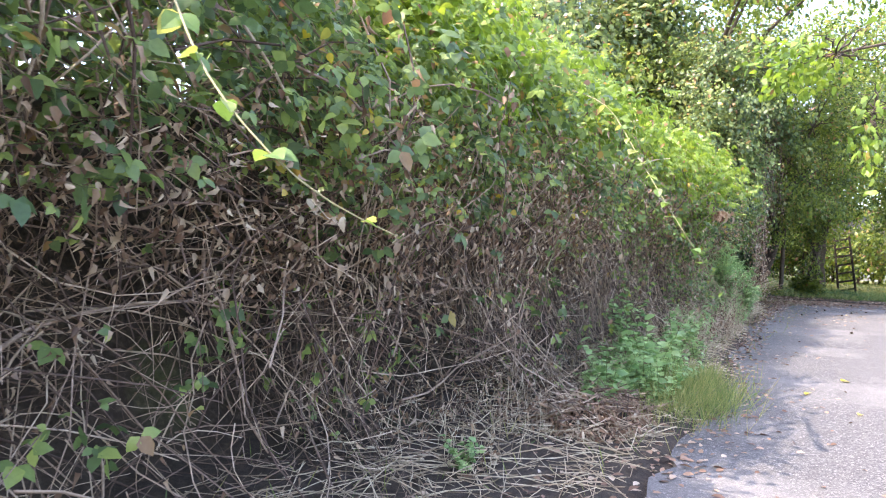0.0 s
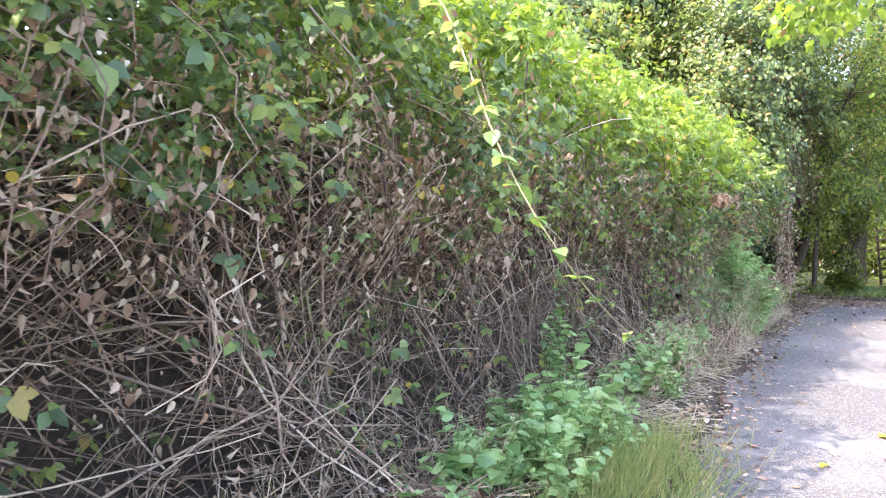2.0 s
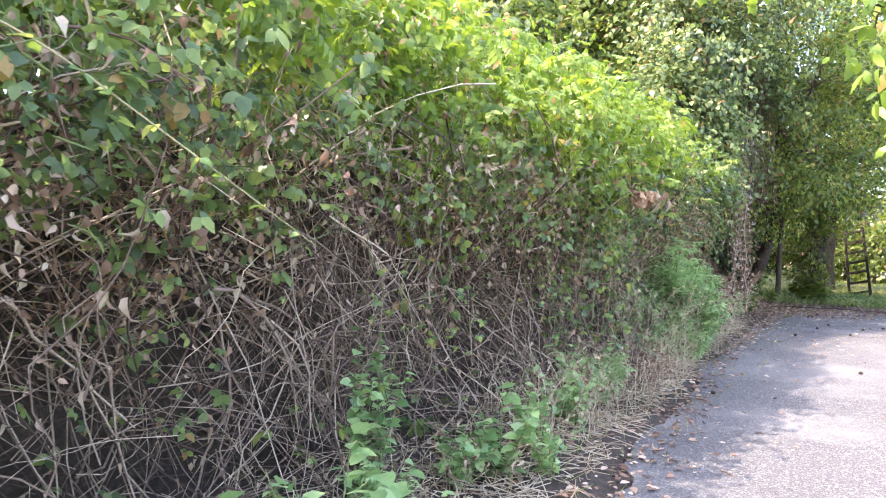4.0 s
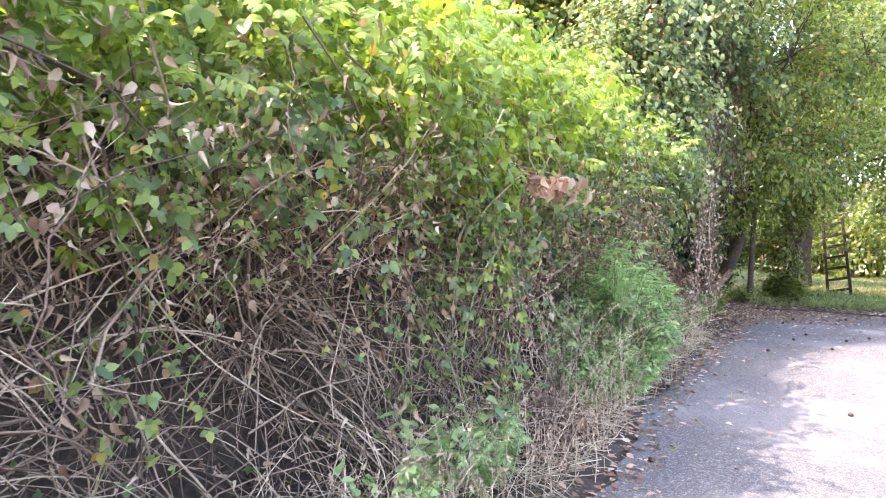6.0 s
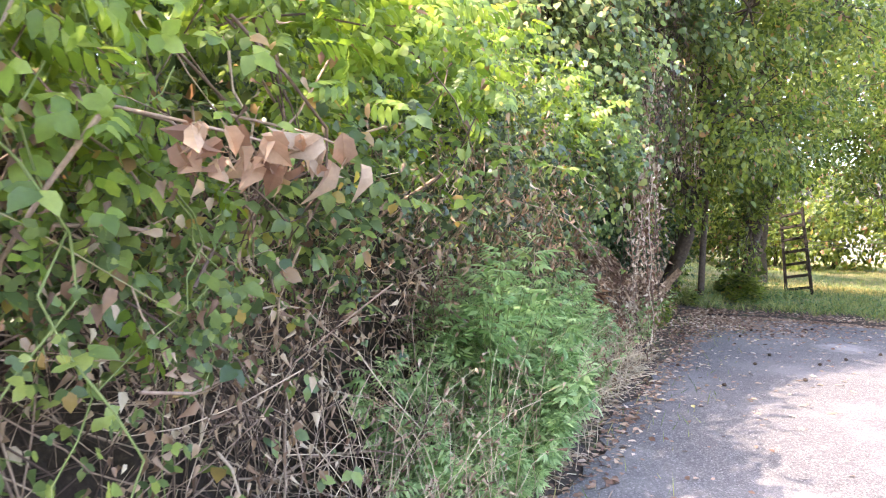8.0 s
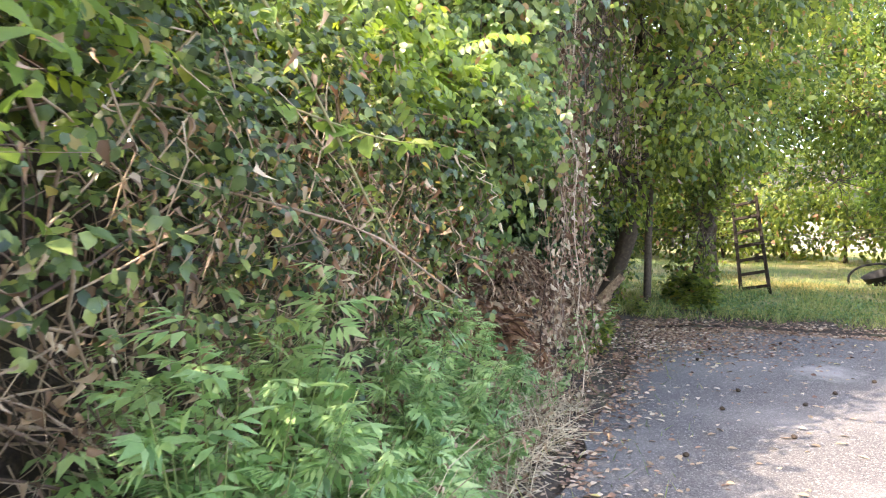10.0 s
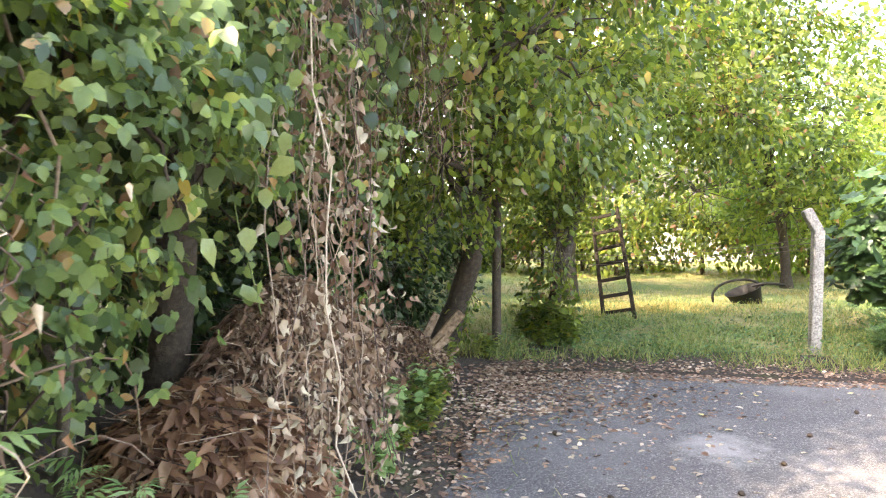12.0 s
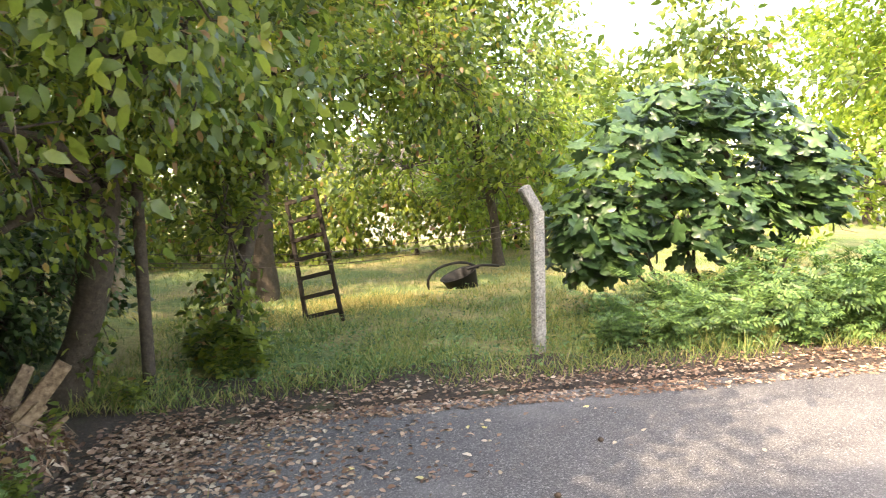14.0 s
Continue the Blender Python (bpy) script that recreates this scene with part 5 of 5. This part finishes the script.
# ---- dead leaf heaps and hanging dry vines ----
def leaf_heap(label, s, n, rs, rn, h, count, mat, size, shape=None):
    th = thing("leaf_heap", Vector(W(s, n, 0.05)), label, "leaf heap", "heaps of dead leaves")
    a, b = np.meshgrid(np.linspace(-1, 1, 25), np.linspace(-1, 1, 25), indexing="ij")
    r = np.hypot(a, b)
    z = h * np.clip(1 - r ** 1.7, -0.1, 1) + 0.06 * wobble(a * 3, b * 3, 2.0, s) + float(ground_z(np.array(s), np.array(n))) - 0.05
    v = W(s + a * rs, n + b * rn, z).reshape(-1, 3)
    i = (np.arange(24)[:, None] * 25 + np.arange(24)[None]).ravel()
    mesh_part("mound", v, np.stack([i, i + 25, i + 26, i + 1], -1), M_EARTH, th)
    d = rng.uniform(-1, 1, (count, 2))
    d = d[np.hypot(d[:, 0], d[:, 1]) < 1]
    r = np.hypot(d[:, 0], d[:, 1])
    zz = h * np.clip(1 - r ** 1.7, -0.05, 1) + rng.uniform(0, 0.1, len(d)) + float(ground_z(np.array(s), np.array(n))) - 0.03
    k = len(d)
    ang = rng.uniform(0, 6.28, k)
    v, f = strewn(shape or CURLED, W(s + d[:, 0] * rs, n + d[:, 1] * rn, zz), np.stack([np.cos(ang), np.sin(ang), rng.normal(-0.2, 0.4, k)], -1), np.stack([rng.normal(0, 0.6, k), rng.normal(0, 0.6, k), np.ones(k)], -1), rng.uniform(0.6, 1.4, k) * size)
    stuff(mesh_part("dead_foliage", v, f, mat, th))
    k = 160
    ang = rng.uniform(0, 6.28, k)
    d = rng.uniform(-0.8, 0.8, (k, 2))
    zz = h * np.clip(1 - np.hypot(d[:, 0], d[:, 1]) ** 1.7, 0, 1) + 0.06 + float(ground_z(np.array(s), np.array(n)))
    way = np.stack([np.cos(ang), np.sin(ang), rng.normal(0, 0.25, k)], -1)
    u = np.linspace(-0.15, 0.15, 4)
    v, f = tubes(W(s + d[:, 0] * rs, n + d[:, 1] * rn, zz)[:, None] + way[:, None] * u[None, :, None], rng.uniform(0.0015, 0.004, (k, 1)) * np.ones((1, 4)), 4)
    stuff(mesh_part("brushwood", v, f, M_TWIG, th))


leaf_heap("heap of rust-brown dead leaves under the trees", 18.55, 2.5, 0.95, 0.7, 0.62, 5200, M_RUST, 0.13, LONG_DEAD)
leaf_heap("long heap of brown leaves and brushwood", 20.7, 2.9, 1.6, 0.85, 1.05, 11000, M_LITTER, 0.085)
leaf_heap("low heap of pale dry brush and leaves at the hedge foot", 5.9, 1.0, 0.6, 0.35, 0.16, 1300, M_FADED, 0.06)
leaf_heap("low heap of brown leaves at a tree foot", 22.3, 2.5, 0.9, 0.7, 0.5, 3600, M_LITTER, 0.075)
leaf_heap("heap of dry bramble cuttings by the lane", 12.2, 1.45, 0.55, 0.3, 0.22, 700, M_DRY, 0.05)


def vine_curtain(label, s0, s1, n0, n1, top, low, count, leaves, mat, size, strand=None, shape=None):
    """Dry vines hanging in strands with withered leaves on them."""
    th = thing("hanging_vines", Vector(W(0.5 * (s0 + s1), 0.5 * (n0 + n1), top)), label, "vine", "hanging vines")
    s, n = rng.uniform(s0, s1, count), rng.uniform(n0, n1, count)
    z1, z0 = top + rng.uniform(-0.4, 0.4, count), low + np.abs(rng.normal(0, 0.5, count))
    u = np.linspace(0, 1, 12)
    ps = s[:, None] + rng.normal(0, 0.1, (count, 12)).cumsum(1) * 0.8 + rng.normal(0, 0.22, (count, 1)) * u[None]
    pn = n[:, None] + rng.normal(0, 0.05, (count, 12)).cumsum(1) * 0.6
    pz = z1[:, None] + (np.minimum(z0, z1 - 0.3) - z1)[:, None] * u[None]
    pts = W(ps, pn, pz)
    v, f = tubes(pts, rng.uniform(0.0012, 0.004, (count, 1)) * np.ones((1, 12)), 4)
    stuff(mesh_part("strand_tangle", v, f, strand or M_TWIG, th))
    i, q = rng.integers(0, count, leaves), rng.uniform(0, 10.99, leaves)
    a = q.astype(int)
    at = pts[i, a] + (pts[i, a + 1] - pts[i, a]) * (q - a)[:, None] + rng.normal(0, 0.06, (leaves, 3))
    v, f = strewn(shape or CURLED, at, rng.normal(0, 0.35, (leaves, 3)) + np.array([0, 0, -1]), rng.normal(size=(leaves, 3)), rng.uniform(0.6, 1.4, leaves) * size)
    stuff(mesh_part("hanging_foliage", v, f, mat, th))


vine_curtain("pale withered vines hanging to the ground", 17.85, 18.4, 1.48, 1.7, 3.2, 0.2, 22, 1500, M_FADED, 0.042, M_CANE, WITHERED)
vine_curtain("dry vines hanging from the ivy tree, shade put in their colour", 17.5, 19.2, 1.3, 1.9, 4.1, 2.2, 30, 900, M_DRY_SHADE, 0.05, M_BARK)
vine_curtain("green climber strands trailing over withered vines", 17.6, 19.2, 1.4, 1.8, 3.0, 1.2, 12, 240, M_BRAMBLE, 0.085, M_STEM, BRAMBLE_LIGHT)
vine_curtain("orange-brown withered leaves hanging under the hedge", 14.9, 16.6, 1.6, 2.0, 1.95, 1.1, 40, 280, M_RUST, 0.06)
vine_curtain("dry brown vines hanging under the branches", 19.2, 20.8, 1.3, 2.2, 4.2, 2.0, 60, 1500, M_DRY, 0.05, M_CANE)
vine_curtain("dead flower stalks hanging in front of the brambles", 8.3, 11.2, 1.45, 1.8, 1.9, 0.45, 18, 200, M_FADED, 0.04, None, WITHERED)
vine_curtain("leafy green stems trailing in front of the dead canes", 10.4, 12.0, 1.4, 1.75, 2.0, 0.35, 16, 420, M_BRAMBLE, 0.06, M_STEM, BRAMBLE_LIGHT)
vine_curtain("few green stems trailing over a hollow of dead canes", 8.0, 10.4, 1.4, 1.7, 2.0, 0.5, 7, 110, M_BRAMBLE, 0.055, M_STEM, BRAMBLE_LIGHT)
vine_curtain("thin green bramble stems trailing over bare canes", 4.0, 8.0, 1.0, 1.4, 1.9, 0.8, 8, 120, M_BRAMBLE, 0.055, M_STEM, BRAMBLE_LIGHT)
vine_curtain("pale dead stalks hanging among the hedge leaves", 3.2, 7.9, 1.1, 1.5, 1.65, 0.5, 18, 240, M_FADED, 0.036, None, WITHERED)


def dead_cluster(label, s, n, z, spread, count, mat, size):
    """Large dead leaves on one broken twig, hanging close together."""
    th = thing("dead_leaf_cluster", Vector(W(s, n, z)), label, "dead leaves", "dead leaf clusters")
    v, f = tubes(bent([W(s - spread * 1.4, n + 0.35, z + 0.12), W(s - spread * 0.5, n + 0.06, z + 0.06), W(s + spread, n, z + 0.02)], 8)[None], np.linspace(0.006, 0.003, 8)[None], 6)
    mesh_part("twig", v, f, M_TWIG, th)
    me = bpy.data.meshes.new("leaf")
    me.from_pydata([tuple(p) for p in WITHERED[0]], [], [tuple(int(i) for i in q) for q in WITHERED[1]])
    me.materials.append(mat)
    for _ in range(count):
        ob = new("leaf", me)
        ob.parent = th
        k = size * rng.uniform(0.6, 1.15)
        at = Vector(WD(rng.uniform(-1, 1) * spread, rng.uniform(-0.05, 0.06), rng.uniform(-0.02, 0.07)))
        down = Euler((radians(-90) + rng.normal(0, 0.5), rng.normal(0, 0.5), rng.uniform(0, 6.28)), "XYZ")
        ob.matrix_basis = Matrix.LocRotScale(at, down, (k, k, k))


dead_cluster("cluster of brown dead leaves on a broken twig", 11.68, 1.25, 1.72, 0.24, 34, M_RUST_PIECE, 0.085)
dead_cluster("few big pale dead leaves hanging from the hedge", 11.98, 1.2, 1.74, 0.07, 8, M_PALE_PIECE, 0.115)


# ---- ladder, posts, wires ----
def box(bm, lo, hi, bevel=0.0):
    m = Matrix.LocRotScale([(a + b) / 2 for a, b in zip(lo, hi)], None, [b - a for a, b in zip(lo, hi)])
    made = bmesh.ops.create_cube(bm, size=1.0, matrix=m)
    if bevel:
        es = list({e for v in made["verts"] for e in v.link_edges})
        bmesh.ops.bevel(bm, geom=es, offset=bevel, segments=2, affect="EDGES")


def ladder():
    a, b = W(27.2, 0.24, 0.06), W(26.95, -0.25, 0.06)
    th = thing("wooden_ladder", Vector(0.5 * (a + b)), "dark weathered wooden ladder leaning in the garden", "ladder")
    across = Vector(b - a)
    th.rotation_euler = (radians(-7), radians(-12), math.atan2(across.y, across.x))
    w = across.length / 2
    for x in (-1, 1):
        bm = bmesh.new()
        box(bm, (x * w - 0.032, -0.02, 0.0), (x * w + 0.032, 0.02, 1.9), 0.006)
        for v in bm.verts:
            v.co.x *= 1 - 0.075 * v.co.z
        part("rail", bm, M_WOOD, th)
    for k in range(7):
        z = 0.17 + 0.27 * k
        bm = bmesh.new()
        ww = w * (1 - 0.075 * z)
        box(bm, (-ww, -0.032, z - 0.028), (ww, 0.014, z + 0.028), 0.006)
        part("rung", bm, M_WOOD, th)


ladder()


def fence_post():
    base = W(24.5, -2.24, 0.0)
    th = thing("fence_post", Vector(base), "grey concrete fence post with bent top and wire marks", "post")
    th.rotation_euler = (0, radians(1.0), radians(HEADING - 82))
    bm = bmesh.new()
    box(bm, (-0.062, -0.062, -0.1), (0.062, 0.062, 1.6))
    bmesh.ops.bevel(bm, geom=bm.edges[:], offset=0.012, segments=2, affect="EDGES")
    part("shaft", bm, M_CONCRETE, th)
    bm = bmesh.new()
    box(bm, (-0.058, -0.06, 0.0), (0.058, 0.06, 0.3))
    bmesh.ops.bevel(bm, geom=bm.edges[:], offset=0.012, segments=2, affect="EDGES")
    bmesh.ops.transform(bm, matrix=pose(0, 0, 1.58, 0, -30, 0), verts=bm.verts[:])
    part("bent_top", bm, M_CONCRETE, th)
    for k in range(7):
        z = 0.25 + 0.2 * k
        loop = [(0.066 * sx, 0.066 * sy, z + dz) for sx, sy, dz in ((-1, -1, 0.0), (1, -1, 0.05), (1, 1, 0.03), (-1, 1, -0.02), (-1, -1, 0.0))]
        v, f = tubes(np.array([bent(loop, 13)]), 0.0025, 5)
        ob = mesh_part("wire_tie", v, f, M_WIRE)
        ob.parent = th


fence_post()

stake = thing("wooden_stake", Vector(W(24.1, 1.62, 0.0)), "upright round wooden fence stake", "post")
v, f = tubes(bent([W(24.1, 1.62, -0.05), W(24.12, 1.62, 0.9), W(24.1, 1.6, 2.1)], 9)[None], np.linspace(0.062, 0.052, 9)[None], 12)
mesh_part("pole", v, f, M_BARK, stake)

wires = thing("fence_wires", Vector(W(24.3, -0.3, 1.4)), "slack rusty wires between post and stake", "wire")
for z0, z1 in ((1.5, 1.38), (1.44, 1.3), (1.38, 1.26)):
    a, b = W(24.45, -2.16, z0), W(24.1, 1.56, z1)
    u = np.linspace(0, 1, 16)[:, None]
    pts = a + (b - a) * u - np.array([0, 0, 0.14]) * np.sin(np.pi * u)
    v, f = tubes(pts[None], 0.0035, 5)
    mesh_part("wire", v, f, M_WIRE, wires)


def broken_stump():
    base = W(22.3, 2.35, 0.0)
    th = thing("broken_stump", Vector(base), "split pale wooden boards leaning on a trunk", "stump")
    for k, (ds, dn, ln, wd, ry, rx) in enumerate(((0, 0, 0.95, 0.16, 38, 10), (0.12, 0.05, 0.8, 0.13, 30, -6), (-0.12, 0.02, 0.7, 0.12, 46, 4), (0.05, -0.15, 0.55, 0.05, 52, 0))):
        bm = bmesh.new()
        box(bm, (-wd / 2, -0.018, 0.0), (wd / 2, 0.018, ln), 0.006)
        for v in bm.verts:
            v.co.x += 0.02 * math.sin(9 * v.co.z + k)
            v.co.x *= 1 - 0.35 * v.co.z / ln
        ob = part("board", bm, M_SPLIT, th)
        q = W(22.3 + ds, 2.35 + dn, 0.05) - base
        ob.matrix_basis = pose(*[float(x) for x in q], rx, ry, HEADING - 60)


broken_stump()


def black_tub():
    """A black plastic tub on its side with a raised rim handle."""
    base = W(29.5, -2.35, 0.0)
    th = thing("plastic_tub", Vector(base), "black plastic tub with loop handle lying in grass", "tub")
    th.rotation_euler = (0, 0, radians(HEADING - 90))
    th.scale = (1.25, 1.25, 1.15)
    bm = bmesh.new()
    rings = []
    for z, r in ((0.0, 0.16), (0.02, 0.19), (0.3, 0.26), (0.32, 0.28), (0.31, 0.24), (0.04, 0.16)):
        rings.append([bm.verts.new((r * 1.0 * math.cos(a), r * 0.8 * math.sin(a), z)) for a in np.linspace(0, 2 * math.pi, 24, endpoint=False)])
    for lo, hi in zip(rings, rings[1:]):
        for k in range(24):
            bm.faces.new((lo[k], lo[(k + 1) % 24], hi[(k + 1) % 24], hi[k]))
    bm.faces.new(rings[0][::-1])
    bm.faces.new(rings[-1])
    bmesh.ops.recalc_face_normals(bm, faces=bm.faces[:])
    bmesh.ops.transform(bm, matrix=pose(0.12, 0, 0.04, 10, -22, 0), verts=bm.verts[:])
    part("bowl", bm, M_BLACK, th, smooth=True)
    for name, pts in (("handle", [(-0.42, -0.05, 0.12), (-0.46, -0.08, 0.28), (-0.3, -0.1, 0.45), (0.0, -0.1, 0.52), (0.18, -0.06, 0.48), (0.3, 0, 0.4)]), ("rim_tongue", [(0.12, -0.1, 0.4), (0.3, -0.12, 0.45), (0.45, -0.12, 0.44), (0.58, -0.12, 0.42)])):
        v, f = tubes(np.array([bent(pts, 14)]), 0.02, 8)
        ob = mesh_part(name, v, f, M_BLACK)
        ob.parent = th


black_tub()


def far_house():
    base = W(43.0, -3.0, 0.0)
    th = thing("small_house", Vector(base), "pale rendered garden house behind the trees", "house")
    th.rotation_euler = (0, 0, radians(HEADING - 90))
    bm = bmesh.new()
    box(bm, (-5.5, -0.15, 0.0), (5.5, 0.15, 2.5))
    part("wall", bm, M_RENDER, th)
    for x in (-5.5, 5.5):
        bm = bmesh.new()
        box(bm, (x - 0.15, 0.15, 0.0), (x + 0.15, 5.0, 2.5))
        part("wall", bm, M_RENDER, th)
    bm = bmesh.new()
    vs = [bm.verts.new(p) for p in ((-6, -0.6, 2.45), (6, -0.6, 2.45), (6, 2.6, 3.9), (-6, 2.6, 3.9), (6, 5.6, 2.45), (-6, 5.6, 2.45))]
    bm.faces.new((vs[0], vs[1], vs[2], vs[3]))
    bm.faces.new((vs[3], vs[2], vs[4], vs[5]))
    bmesh.ops.solidify(bm, geom=bm.faces[:], thickness=0.12)
    part("roof", bm, M_ROOF, th)
    for x in (-2.2, 1.9):
        win = thing("window", Vector((0, 0, 0)), "", "")
        win.parent = th
        bm = bmesh.new()
        box(bm, (x - 0.45, -0.19, 0.95), (x + 0.45, -0.155, 2.0))
        part("frame", bm, M_WOOD, win)
        bm = bmesh.new()
        box(bm, (x - 0.38, -0.2, 1.02), (x + 0.38, -0.195, 1.93))
        part("pane", bm, M_DARKGLASS, win)


far_house()

# ---- small things on the asphalt ----
cone_bm = bmesh.new()
bmesh.ops.create_icosphere(cone_bm, subdivisions=2, radius=0.022)
for v in cone_bm.verts:
    v.co *= 1 + 0.3 * noise.noise(v.co * 120)
    v.co.z *= 0.8
cone = part("pine_cone", cone_bm, M_CONE, smooth=False)
tagged(cone, "small dark cone lying on the asphalt", "cone", "cones on the lane")
for i, (s, n) in enumerate([(20.46, -0.93), (19.83, -0.53), (19.6, 0.28), (19.3, -0.25), (21.2, -1.3), (20.9, 0.7), (18.9, 0.4), (22.0, -1.9), (14.47, -0.34), (18.3, -0.1), (17.6, 0.6), (12.3, 0.75), (22.3, -0.2), (21.6, 0.6)]):
    m = Matrix.LocRotScale(Vector(W(s, n, 0.016)), Euler((0, 0, rng.uniform(0, 6))), None)
    if i == 0:
        cone.matrix_basis = m
    else:
        copy_thing(cone, m)

yl_v, yl_f = BROAD
yl = bpy.data.meshes.new("yellow_leaf")
yl.from_pydata([tuple(p) for p in yl_v], [], [tuple(int(i) for i in q) for q in yl_f])
yl.materials.append(M_YELLOW)
for s, n, k in ((9.2, -0.34, 0.1), (8.3, -0.12, 0.07), (7.6, -0.5, 0.06), (10.4, -0.9, 0.06)):
    ob = tagged(new("yellow_leaf", yl), "single bright yellow leaf on the asphalt", "leaf", "yellow leaves")
    ob.matrix_basis = Matrix.LocRotScale(Vector(W(s, n, 0.012)), Euler((0.1, 0.1, rng.uniform(0, 6))), (k, k, k))

# single leaves on the asphalt near the lane's end
one = bpy.data.meshes.new("leaf")
one.from_pydata([tuple(p) for p in FLAT[0]], [], [tuple(int(i) for i in q) for q in FLAT[1]])
one.materials.append(M_LITTER_PIECE)
strew = thing("strewn_leaves", Vector(W(20.5, 0.0, 0.0)), "loose dry leaves strewn over the lane's end", "leaf litter")
for _ in range(260):
    s = rng.uniform(16.5, 23.2)
    n = float(edge_n(s)) - abs(rng.normal(0, 1.4)) - 0.05
    ob = new("leaf", one)
    ob.parent = strew
    k = rng.uniform(0.04, 0.085)
    ob.matrix_basis = Matrix.LocRotScale(Vector(W(s, n, 0.008)) - strew.location, Euler((rng.normal(0, 0.15), rng.normal(0, 0.15), rng.uniform(0, 6.28))), (k, k, k))
